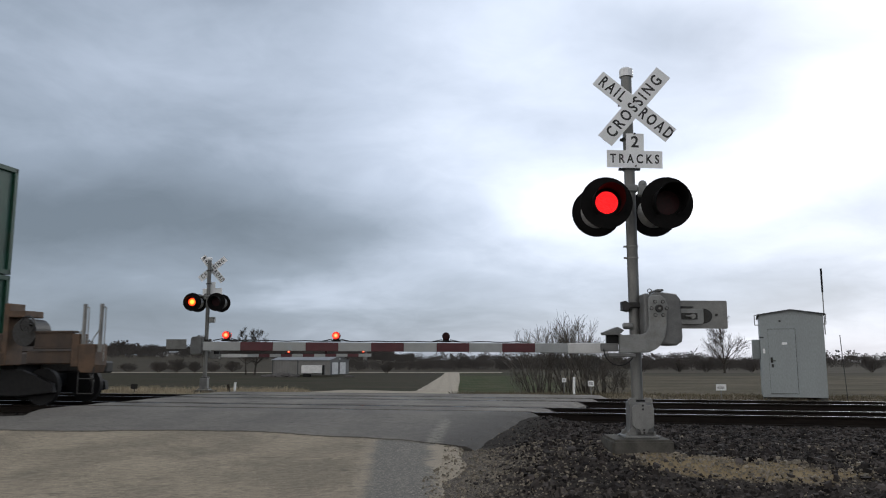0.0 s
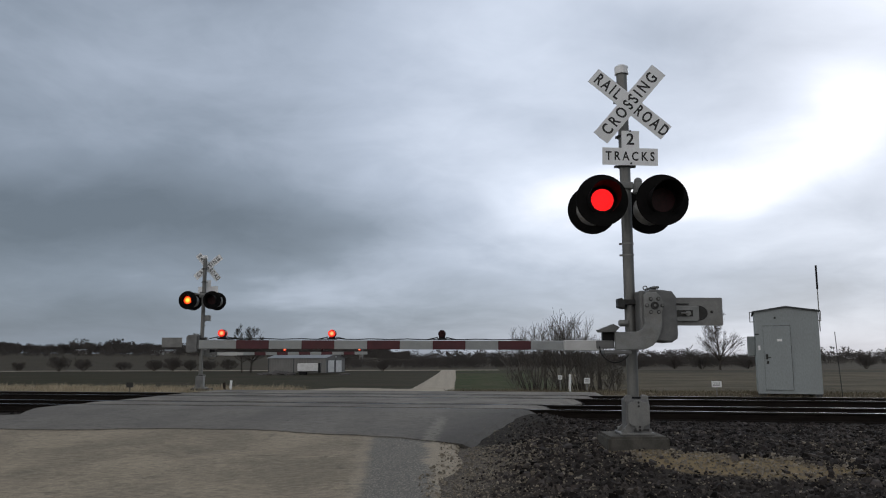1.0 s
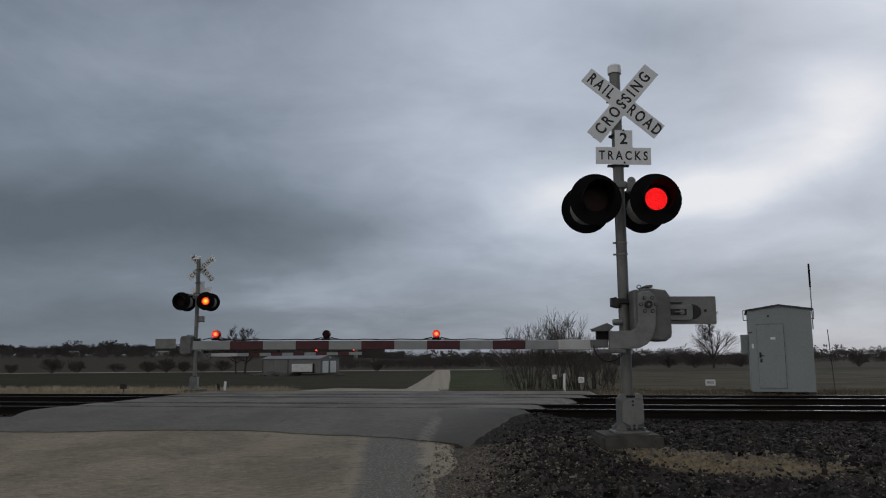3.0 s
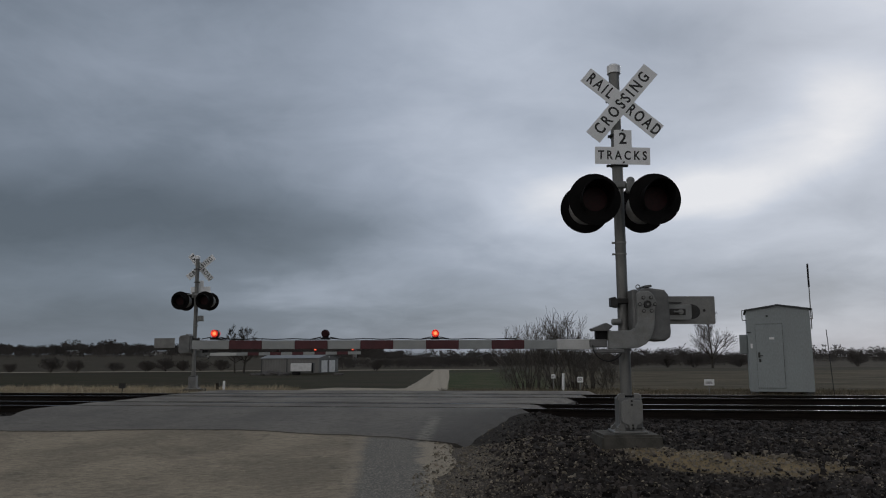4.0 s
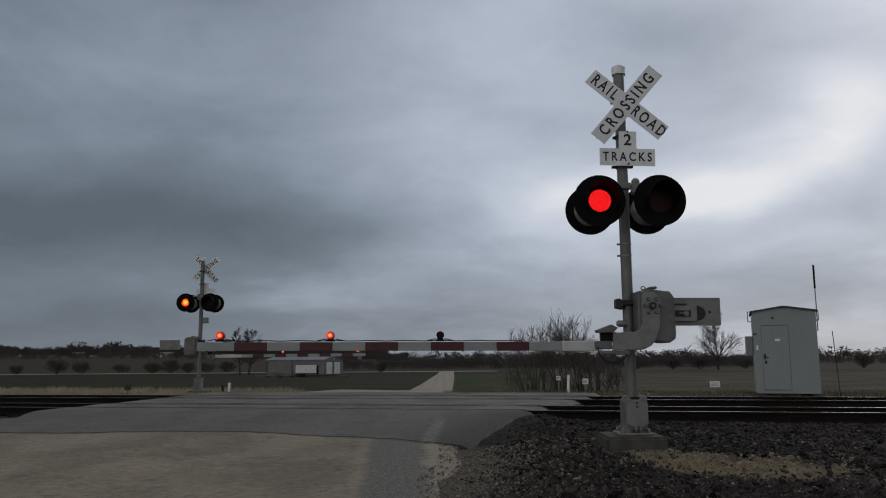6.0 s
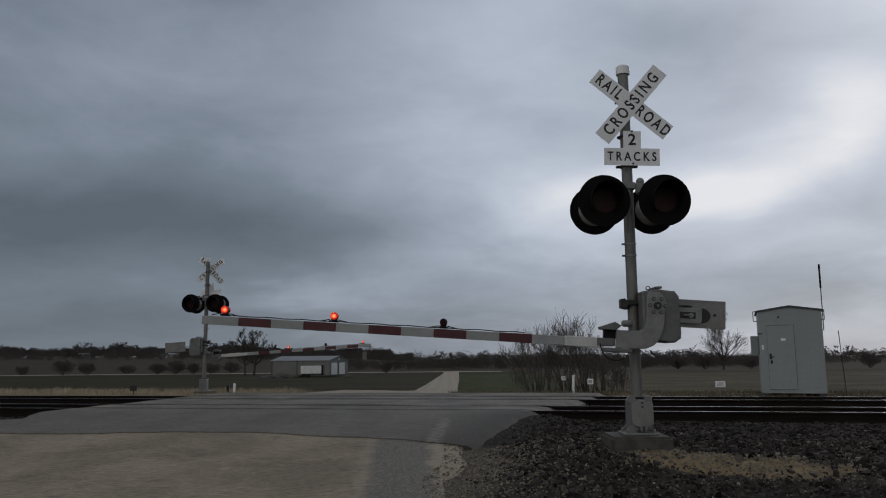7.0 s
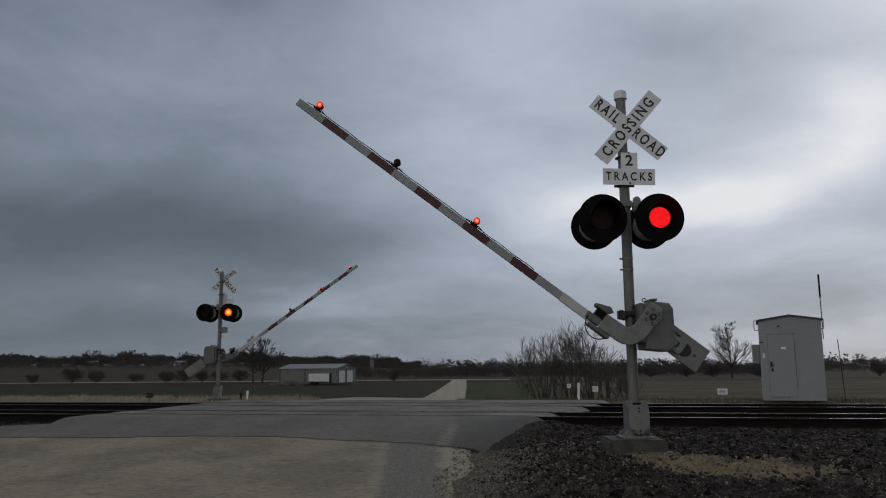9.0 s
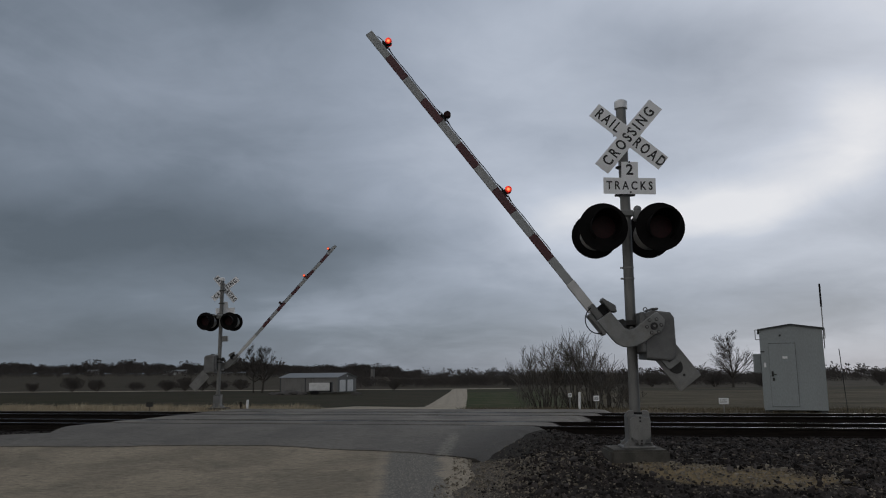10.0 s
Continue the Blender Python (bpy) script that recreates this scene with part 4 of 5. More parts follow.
# the far signal is put together a little differently: lamps higher, sign and gate set off the mast
for o in list(far_signal.children):
    kind_of = o.name.split(".")[0]
    if kind_of in ("crossbuck_blade", "track_count_sign"):
        o.location.x -= 0.13
        o.location.z += 0.17 if kind_of == "crossbuck_blade" else 0.04
    elif kind_of in ("lamp_hanger", "crossarm"):
        o.location.z += 0.23
    elif kind_of == "flasher":
        o.location.z += 0.23
        o.location.x += 0.09 if FLASHER_SIDE[o.data.name] > 0 else -0.02
    elif kind_of in ("gate_mechanism", "housing_lid", "mast_clamp"):
        o.location.z += FAR_LIFT
    elif kind_of == "gate_arm":
        o.location.z += FAR_LIFT
        for q in list(o.children):
            k2 = q.name.split(".")[0]
            if k2 in ("counterweight_plate", "weight_block", "slot", "weight_bolt", "plate_bolt"):
                q.location.x += 0.42
            elif k2.startswith("boom_s") and k2 != "boom_socket" or k2 in ("lamp_base", "arm_lamp", "lamp_cable"):
                q.location.x -= 0.55
            elif k2 == "boom_butt":
                q.location.x -= 0.3
        bm = bmesh.new()
        box(bm, (-1.69, -0.0205, BOOM_Z - 0.054), (-0.62, 0.0205, BOOM_Z + 0.054), 0.005)
        part("boom_sleeve", bm, ARM_END, o)
bm = bmesh.new()
box(bm, (-0.28, -0.1, 2.42), (-0.08, 0.1, 2.62), 0.02)
part("bell", bm, GALV, far_signal, "grey box-shaped crossing bell")


# ---- equipment shed beside the track ----
def shed():
    t = thing("equipment_shed", "blue-grey painted steel railway equipment shed on gravel", "shed", pose(10.34, 23.28, -0.2, 0, 0, -21))
    w, d, h, ap = 0.885, 2.6, 2.58, 0.12
    bm = bmesh.new()
    prism(bm, [(-w, 0.12), (w, 0.12), (w, h), (0, h + ap), (-w, h)], 0, d)
    part("body", bm, SHED_WALL, t)
    bm = bmesh.new()
    prism(bm, [(-w - 0.06, h - 0.02), (0, h + ap), (w + 0.06, h - 0.02), (w + 0.06, h + 0.02), (0, h + ap + 0.045), (-w - 0.06, h + 0.02)], -0.06, d + 0.05)
    part("roof", bm, SHED_DARK, t, "low-pitched steel roof")
    for x in (-w + 0.02, w - 0.22):
        bm = bmesh.new()
        box(bm, (x, 0.05, 0.0), (x + 0.2, d - 0.05, 0.12), 0.01)
        part("skid", bm, SHED_DARK, t)
    bm = bmesh.new()
    box(bm, (-0.66, -0.022, 0.23), (0.1, -0.002, 2.15), 0.006)
    door = part("door", bm, SHED_WALL, t)
    bm = bmesh.new()
    for lo, hi in (((-0.69, -0.014, 0.21), (-0.665, 0.0, 2.19)), ((0.105, -0.014, 0.21), (0.13, 0.0, 2.19)), ((-0.69, -0.016, 2.155), (0.13, 0.0, 2.19))):
        box(bm, lo, hi)
    part("door_frame", bm, SHED_WALL, t)
    # thin dark strips paint the shade in the gap round the door
    bm = bmesh.new()
    for lo, hi in (((-0.664, -0.006, 0.23), (-0.655, 0.0, 2.155)), ((0.094, -0.024, 0.23), (0.105, 0.0, 2.155)), ((-0.664, -0.024, 2.143), (0.105, 0.0, 2.156)), ((-0.66, -0.024, 0.222), (0.1, 0.0, 0.232))):
        box(bm, lo, hi)
    part("door_gap", bm, SHED_DARK, t)
    bm = bmesh.new()
    box(bm, (-0.62, -0.05, 1.14), (-0.56, -0.02, 1.3), 0.008)
    tube(bm, (-0.59, -0.06, 1.2), (-0.48, -0.06, 1.2), 0.012, None, 8)
    box(bm, (-0.6, -0.05, 1.0), (-0.54, -0.02, 1.1), 0.01)
    part("handle", bm, DARK_STEEL, door)
    for lo, hi, mm in (((-0.28, -0.03, 1.68), (-0.14, -0.022, 1.75), SIGN_WHITE), ((-0.82, -0.012, 1.42), (-0.76, 0.0, 1.56), SIGN_WHITE),
                       ((-0.9, -0.012, 1.88), (-0.78, 0.0, 1.92), SHED_DARK), ((-0.34, -0.03, 2.36), (-0.28, 0.0, 2.42), SHED_DARK)):
        bm = bmesh.new()
        box(bm, lo, hi, 0.003)
        part("label_plate", bm, mm, t)
    bm = bmesh.new()
    box(bm, (-w - 0.24, 0.5, 1.25), (-w, 1.15, 1.85), 0.02)
    for i in range(6):
        box(bm, (-w - 0.2, 0.49, 1.32 + i * 0.08), (-w - 0.04, 0.5, 1.35 + i * 0.08))
    part("cooling_unit", bm, SHED_WALL, t)
    for x in (-w - 0.13, w + 0.07):
        bm = bmesh.new()
        tube(bm, (x, 0.05, h - 0.3), (x, 0.05, h), 0.012, None, 8)
        tube(bm, (x, 0.05, h), (x + (0.13 if x < 0 else -0.07), 0.05, h), 0.012, None, 8)
        tube(bm, (x, 0.05, h - 0.3), (x + (0.13 if x < 0 else -0.07), 0.05, h - 0.3), 0.012, None, 8)
        part("lifting_bracket", bm, PALE_STEEL, t)
    bm = bmesh.new()
    tube(bm, (w + 0.06, 0.35, h - 0.6), (w + 0.06, 0.35, h + 0.75), 0.016, None, 10)
    box(bm, (w - 0.01, 0.33, h - 0.3), (w + 0.07, 0.37, h - 0.26))
    part("antenna_mast", bm, PALE_STEEL, t)
    bm = bmesh.new()
    tube(bm, (w + 0.06, 0.35, h + 0.68), (w + 0.06, 0.35, h + 1.40), 0.028, None, 12)
    part("antenna", bm, BLACK, t, "black whip antenna")


shed()


# ---- double-stack container car leaving on the first track ----
TRAIN = []


def train():
    x, y = track_xy(-7.75, 0.755)
    home = pose(x, y, 0, 0, 0, TRACK_TURN)
    car = thing("well_car", "ochre-brown railway well car rolling on the rails", "rail car", home)
    w = 1.38
    bm = bmesh.new()
    box(bm, (-4.0, -w, 0.9), (-2.3, w, 1.2), 0.03)
    box(bm, (-3.3, -w, 1.2), (-2.4, w, 1.62), 0.03)
    box(bm, (-1.8, -w + 0.04, 0.93), (-0.62, -w + 0.8, 1.22), 0.03)
    part("end_platform", bm, TRAIN_BROWN, car)
    bm = bmesh.new()
    box(bm, (-1.57, -w, 1.30), (-0.60, -w + 0.12, 1.66), 0.02)
    box(bm, (-1.57, -w - 0.03, 1.62), (-0.58, -w + 0.2, 1.67), 0.01)
    box(bm, (-1.57, -w - 0.03, 1.27), (-0.58, -w + 0.2, 1.31), 0.01)
    part("side_beam", bm, TRAIN_BROWN, car)
    bm = bmesh.new()
    box(bm, (-0.60, -w - 0.02, 0.88), (-0.41, -w + 0.3, 1.60), 0.015)
    part("corner_plate", bm, TRAIN_OCHRE, car, "ochre corner plate")
    bm = bmesh.new()
    prism(bm, [(-0.41, 1.37), (-0.41, 0.82), (-0.32, 0.75), (-0.06, 0.75), (0.0, 0.92), (0.0, 1.37)], -w - 0.02, -w + 0.4, 0.015)
    part("step_box", bm, TRAIN_OCHRE, car, "ochre end step box")
    for zz in (0.30, 0.62):
        bm = bmesh.new()
        tube(bm, (-0.40, -w, zz), (-0.02, -w, zz), 0.012, None, 8)
        tube(bm, (-0.40, -w, zz), (-0.40, -w, zz + 0.34), 0.012, None, 8)
        tube(bm, (-0.02, -w, zz), (-0.02, -w, zz + 0.34), 0.012, None, 8)
        part("ladder_step", bm, DARK_STEEL, car)
    bm = bmesh.new()
    tube(bm, (-1.86, -w + 0.02, 1.64), (-1.86, -w + 0.5, 1.64), 0.31, None, 24)
    part("brake_drum", bm, DARK_STEEL, car)
    bm = bmesh.new()
    box(bm, (-2.3, -w, 1.98), (-1.86, -w + 0.6, 2.13), 0.015)
    box(bm, (-2.42, -w, 0.9), (-2.28, -w + 0.5, 2.3), 0.015)
    part("bulkhead_post", bm, TRAIN_OCHRE, car, "ochre bulkhead post")
    bm = bmesh.new()
    box(bm, (-18.0, -w - 0.02, 0.45), (-3.8, -w + 0.1, 1.25), 0.02)
    box(bm, (-18.0, w - 0.1, 0.45), (-3.8, w + 0.02, 1.25), 0.02)
    box(bm, (-18.0, -w, 0.32), (-3.8, w, 0.45), 0.02)
    part("well", bm, TRAIN_BROWN, car)
    for dx, dy in ((-0.36, -w + 0.05), (0.06, -w + 0.05)):
        bm = bmesh.new()
        tube(bm, (dx, dy, 1.2), (dx, dy, 2.26), 0.045, None, 10)
        tube(bm, (dx + 0.1, dy, 1.0), (dx + 0.1, dy, 2.18), 0.012, None, 6)
        tube(bm, (dx, dy, 2.2), (dx + 0.1, dy, 2.18), 0.012, None, 6)
        tube(bm, (dx, dy, 1.75), (dx - 0.3, dy, 1.3), 0.014, None, 6)
        part("handrail_post", bm, PALE_STEEL, car)
    bm = bmesh.new()
    ring(bm, pose(-1.68, -w - 0.1, 1.81, 90), 0.2, 0.178, 0.03, 24)
    for a in (0, 45, 90, 135):
        c, s_ = math.cos(radians(a)) * 0.18, math.sin(radians(a)) * 0.18
        tube(bm, (-1.68 - c, -w - 0.11, 1.81 - s_), (-1.68 + c, -w - 0.11, 1.81 + s_), 0.012, None, 6)
    tube(bm, (-1.68, -w - 0.12, 1.81), (-1.68, -w + 0.1, 1.81), 0.03, None, 8)
    part("brake_wheel", bm, DARK_STEEL, car)
    bm = bmesh.new()
    box(bm, (-2.4, -0.15, 0.72), (-0.6, 0.15, 1.0), 0.04)
    part("draft_gear", bm, DARK_STEEL, car)
    bm = bmesh.new()
    tube(bm, (-0.3, -w + 0.1, 0.95), (-0.05, -w + 0.05, 0.55), 0.03, None, 8)
    part("uncoupling_lever", bm, DARK_STEEL, car)
    for ax in (-1.75, -3.5):
        for sy in (-0.755, 0.755):
            bm = bmesh.new()
            tube(bm, (ax, sy - 0.06, 0.42), (ax, sy + 0.06, 0.42), 0.42, None, 28)
            tube(bm, (ax, sy - 0.09, 0.42), (ax, sy + 0.09, 0.42), 0.16, None, 16)
            part("wheel", bm, BLACK, car)
    bm = bmesh.new()
    for sy in (-0.95, 0.95):
        prism(bm, [(x - 0.85, q) for x, q in ((-3.1, 0.3), (-2.7, 0.25), (-2.2, 0.2), (-1.35, 0.2), (-0.85, 0.25), (-0.45, 0.3), (-0.5, 0.5), (-1.3, 0.8), (-2.2, 0.8), (-3.05, 0.5))], sy - 0.07, sy + 0.07, 0.02)
    box(bm, (-2.85, -0.9, 0.35), (-2.4, 0.9, 0.95), 0.03)
    part("truck_frame", bm, BLACK, car)
    TRAIN.append((car, home))
    for z, h in ((0.55, 2.7), (3.28, 2.9)):
        m = home @ pose(-4.62, 0, z)
        c = thing("shipping_container", "green corrugated steel shipping container", "container", m, "stacked containers")
        L, cw = 12.19, 1.22
        bm = bmesh.new()
        n = 44
        pts = []
        for i in range(n):
            x0 = -L + 0.15 + (L - 0.3) * i / n
            st = (L - 0.3) / n
            pts += [(x0, 0.0), (x0 + st * 0.35, 0.0), (x0 + st * 0.5, 0.036), (x0 + st * 0.85, 0.036)]
        for sgn in (-1, 1):
            lo = [bm.verts.new((a, sgn * (cw - 0.01 - b), 0.14)) for a, b in pts]
            hi = [bm.verts.new((a, sgn * (cw - 0.01 - b), h - 0.12)) for a, b in pts]
            for i in range(len(pts) - 1):
                bm.faces.new((lo[i], lo[i + 1], hi[i + 1], hi[i]))
        box(bm, (-L + 0.05, -cw + 0.05, 0.1), (-0.06, cw - 0.06, h - 0.04))
        part("corrugated_body", bm, GREEN_BOX, c)
        bm = bmesh.new()
        for xx in (-L, -0.16):
            for yy in (-cw, cw - 0.12):
                box(bm, (xx, yy, 0), (xx + 0.16, yy + 0.12, h), 0.01)
        for yy in (-cw, cw - 0.07):
            box(bm, (-L, yy, 0), (0, yy + 0.07, 0.16), 0.008)
            box(bm, (-L, yy, h - 0.13), (0, yy + 0.07, h), 0.008)
        for zz in (0, h - 0.13):
            box(bm, (-0.1, -cw, zz), (0, cw, zz + 0.13), 0.008)
        part("frame", bm, GREEN_BOX, c)
        for i in range(5):
            bm = bmesh.new()
            zz = 0.55 + i * 0.22
            box(bm, (-0.12, -cw - 0.004, zz), (-0.05, -cw, zz + 0.12))
            part("marking_bar", bm, SIGN_WHITE, c)
        TRAIN.append((c, m))


train()


# ---- pairs of lamp faces on the two signals ----
def pair_up():
    def order(t):
        return [o for o in (t, *t.children_recursive)]
    a, b = order(signal), order(far_signal)
    key = {}
    for o in b:
        base = o.data.name if o.data else ""
        key.setdefault(base, []).append(o)
    twin = {}
    for g, *_ in GLOWS:
        twin[g] = key[g.data.name][0]
    return twin


TWIN = pair_up()


# ---- loose stone, grass and far woods: too many to count ----
def stone_field(name, xs, ys, zs, size, mat, label, seed, flat=0.6):
    """Angular broken stones, half sunk into the bed."""
    r = np.random.default_rng(seed)
    n = len(xs)
    base = np.array([(-1, -1, -1), (1, -1, -1), (1, 1, -1), (-1, 1, -1), (-1, -1, 1), (1, -1, 1), (1, 1, 1), (-1, 1, 1)], float) * 0.68
    v = base[None] * r.uniform(0.55, 1.15, (n, 1, 3)) * r.uniform(0.8, 1.1, (n, 8, 1)) + r.normal(0, 0.15, (n, 8, 3))
    v[:, 4:, :2] *= r.uniform(0.45, 1.0, (n, 1, 1))
    v[:, :, 2] *= flat
    a = r.uniform(0, 2 * np.pi, n)
    tx, ty = r.normal(0, 0.35, n), r.normal(0, 0.35, n)
    v[:, :, 2] += v[:, :, 0] * tx[:, None] * 0.6 + v[:, :, 1] * ty[:, None] * 0.6
    ca, sa = np.cos(a)[:, None], np.sin(a)[:, None]
    x = v[:, :, 0] * ca - v[:, :, 1] * sa
    y = v[:, :, 0] * sa + v[:, :, 1] * ca
    sz = size[:, None]
    pts = np.stack([x * sz + xs[:, None], y * sz + ys[:, None], v[:, :, 2] * sz + zs[:, None]], 2).reshape(-1, 3)
    quad = np.array([(4, 5, 6, 7), (0, 1, 5, 4), (1, 2, 6, 5), (2, 3, 7, 6), (3, 0, 4, 7)])
    f = (np.arange(n)[:, None, None] * 8 + quad[None]).reshape(-1, 4)
    return tagged(part(name, (pts.tolist(), f.tolist()), mat), label, "gravel", kind="stuff")


def scatter(n, x0, x1, y0, y1, keep, seed):
    r = np.random.default_rng(seed)
    x, y = r.uniform(x0, x1, n), r.uniform(y0, y1, n)
    k = keep(x, y, r)
    return x[k], y[k]


def clear_of_road(x, y, gap=0.0):
    s, u = across(x, y), along(x, y)
    return (u > right_edge(s) + gap) | (u < left_edge(s) - gap)


def in_sand(x, y):
    dx, dy = x - 3.15, y - 8.78
    return np.hypot((dx * 0.88 - dy * 0.47) / 1.4, (dx * 0.47 + dy * 0.88) / 0.5)


def not_footing(x, y):
    return (np.abs(x - 2.39) > 0.44) | (np.abs(y - 9.85) > 0.44)


def stones():
    def keep(x, y, r):
        s = across(x, y)
        p = np.where(in_sand(x, y) < 0.9 + r.normal(0, 0.15, len(x)), 0.10, 1.0)
        edge = along(x, y) - right_edge(s)
        p = np.where((edge < 0.7) & (s < -3.8), p * 0.45, p)
        p = np.where((edge < 0.55 + r.normal(0, 0.2, len(x))) & (s >= -4.6), p * 0.35, p)
        return clear_of_road(x, y, 0.09) & not_footing(x, y) & (s < -0.12) & (r.uniform(0, 1, len(x)) < p)
    x, y = scatter(46000, -0.9, 9.8, 6.2, 15.6, keep, 21)
    r = np.random.default_rng(22)
    size = np.clip(r.lognormal(math.log(0.024), 0.42, len(x)), 0.01, 0.075)
    size *= np.interp(along(x, y) - right_edge(across(x, y)), [0, 0.7], [0.4, 1.0])
    stone_field("ballast_stones", x, y, ground_z(x, y) + size * 0.15, size, STONE, "dark grey-brown crushed stone ballast beside the tracks", 23, 0.75)

    def keep_pale(x, y, r):
        s = across(x, y)
        edge = along(x, y) - right_edge(s)
        near_edge = (edge < 0.9 + r.normal(0, 0.7, len(x))) & (s < -4.6) & (r.uniform(0, 1, len(x)) < 0.8)
        sand = in_sand(x, y) < 0.95 + r.normal(0, 0.12, len(x))
        any_ = r.uniform(0, 1, len(x)) < np.where(s < -4.6, 0.12, 0.03)
        # a narrow spill of chips that runs down from the ballast
        spill = (np.abs(x - (4.4 + (y - 7.85) * 0.12) - 0.07 * np.sin(y * 5)) < 0.08 * r.uniform(0.2, 1.6, len(x))) & (y < 10.6)
        near_edge &= (edge > 0.0) | (r.uniform(0, 1, len(x)) < 0.3)
        near_edge |= spill
        return clear_of_road(x, y, -0.4) & not_footing(x, y) & (s < -0.5) & (near_edge | sand | any_)
    x, y = scatter(70000, -1.2, 9.0, 6.2, 13.6, keep_pale, 31)
    r = np.random.default_rng(32)
    size = np.clip(r.lognormal(math.log(0.012), 0.45, len(x)), 0.006, 0.05)
    s = across(x, y)
    top = np.where(along(x, y) < right_edge(s), np.interp(s, R_S, R_Z) - 0.10 * np.clip(1 - (right_edge(s) - along(x, y)) / 0.3, 0, 1) ** 2, -9.0)
    stone_field("limestone_chips", x, y, np.maximum(ground_z(x, y), top) + size * 0.2 + 0.004, size, PALE_STONE, "pale sandy limestone chips spilled on the gravel", 33)

    def keep_bed(x, y, r):
        s, u = across(x, y), along(x, y)
        hit = np.zeros(len(x), bool)
        for q in RAILS:
            hit |= np.abs(s - q) < 0.09
        return clear_of_road(x, y, 0.05) & (s > -1.6) & (s < 7.0) & ~hit
    x, y = scatter(16000, -22, 20, 12.5, 29, keep_bed, 41)
    r = np.random.default_rng(42)
    size = np.clip(r.lognormal(math.log(0.036), 0.35, len(x)), 0.016, 0.08)
    stone_field("track_bed_stones", x, y, ground_z(x, y) + size * 0.2, size, STONE, "dark crushed stone between and around the ties", 43)


stones()


def grass(name, x, y, h, mat, label, seed, blades=6, width=0.012, spread=0.09):
    r = np.random.default_rng(seed)
    n = len(x)
    N = n * blades
    X, Y = np.repeat(x, blades) + r.normal(0, spread, N), np.repeat(y, blades) + r.normal(0, spread, N)
    Hh = np.repeat(h, blades) * r.uniform(0.45, 1.15, N)
    Z0 = ground_z(X, Y) - 0.02
    a = r.uniform(0, np.pi, N)
    lx, ly = r.normal(0, 0.35, N) * Hh, r.normal(0, 0.35, N) * Hh
    w = width * r.uniform(0.6, 1.5, N)
    p0 = np.stack([X - np.cos(a) * w, Y - np.sin(a) * w, Z0], 1)
    p1 = np.stack([X + np.cos(a) * w, Y + np.sin(a) * w, Z0], 1)
    p2 = np.stack([X + lx, Y + ly, Z0 + Hh], 1)
    pts = np.stack([p0, p1, p2], 1).reshape(-1, 3)
    return tagged(part(name, (pts.tolist(), np.arange(N * 3).reshape(-1, 3).tolist()), mat), label, "grass", kind="stuff")


def verge():
    def keep(x, y, r):
        s, u = across(x, y), along(x, y)
        road = np.abs(x - (-2.75 + 0.0164 * (y - 20))) < 3.0 + r.normal(0, 0.2, len(x))
        p = np.interp(s, [7.4, 8.6, 12.5, 15.5], [0.1, 0.8, 1.0, 0.3])
        return (r.uniform(0, 1, len(x)) < p) & ~road & (clear_of_road(x, y, 0.1) | (s > 8.6)) & (s > 7.4)
    x, y = scatter(44000, -28, 28, 20, 38, keep, 51)
    r = np.random.default_rng(52)
    h = r.uniform(0.08, 0.29, len(x))
    w = x < -1
    grass("dry_verge_grass", x[w], y[w], h[w], DRY_GRASS, "dry straw-coloured grass on the railway verge", 53, 6, 0.012)
    grass("dull_verge_grass", x[~w], y[~w], h[~w] * 0.7, DULL_GRASS, "dull brown winter grass on the railway verge", 57, 6, 0.012)


verge()


# ---- bare trees ----
def limb(verts, faces, p0, p1, r0, r1, sides=4):
    way = (p1 - p0)
    if way.length < 1e-5:
        return
    q = way.to_track_quat("Z", "Y")
    n = len(verts)
    for p, r in ((p0, r0), (p1, r1)):
        for i in range(sides):
            a = 2 * math.pi * i / sides
            verts.append(tuple(p + q @ Vector((r * math.cos(a), r * math.sin(a), 0))))
    for i in range(sides):
        j = (i + 1) % sides
        faces.append((n + i, n + j, n + sides + j, n + sides + i))


def grow(out, p, way, length, r, depth, rnd, angle, min_r, up=0.12, sides=4, kids=6):
    """A branch that bends upwards, thins out and throws side branches at an acute angle along its outer part."""
    bends = 5 if depth > 1 else 3
    q, w = p.copy(), way.normalized()
    stops = sorted(rnd.uniform(0.22, 1.0) for _ in range(kids)) if depth > 0 else []
    for i in range(bends):
        w = (w + Vector((rnd.gauss(0, 0.09), rnd.gauss(0, 0.09), rnd.gauss(up * 0.5, 0.05)))).normalized()
        nq = q + w * (length / bends)
        ra, rb = r * (1 - 0.8 * i / bends), r * (1 - 0.8 * (i + 1) / bends)
        limb(out[0], out[1], q, nq, max(ra, min_r), max(rb, min_r), sides)
        for at in stops:
            if i / bends <= at < (i + 1) / bends or (at == 1.0 and i == bends - 1):
                base = q.lerp(nq, at * bends - i)
                side = w.cross(Vector((rnd.gauss(0, 1), rnd.gauss(0, 1), rnd.gauss(0, 1)))).normalized()
                a = angle * rnd.uniform(0.7, 1.25)
                nw = w * math.cos(a) + side * math.sin(a)
                grow(out, base, nw, length * rnd.uniform(0.45, 0.68) * (1.15 - 0.45 * at), max(ra * 0.55, min_r), depth - 1, rnd, angle, min_r, up, 3, kids)
        q = nq


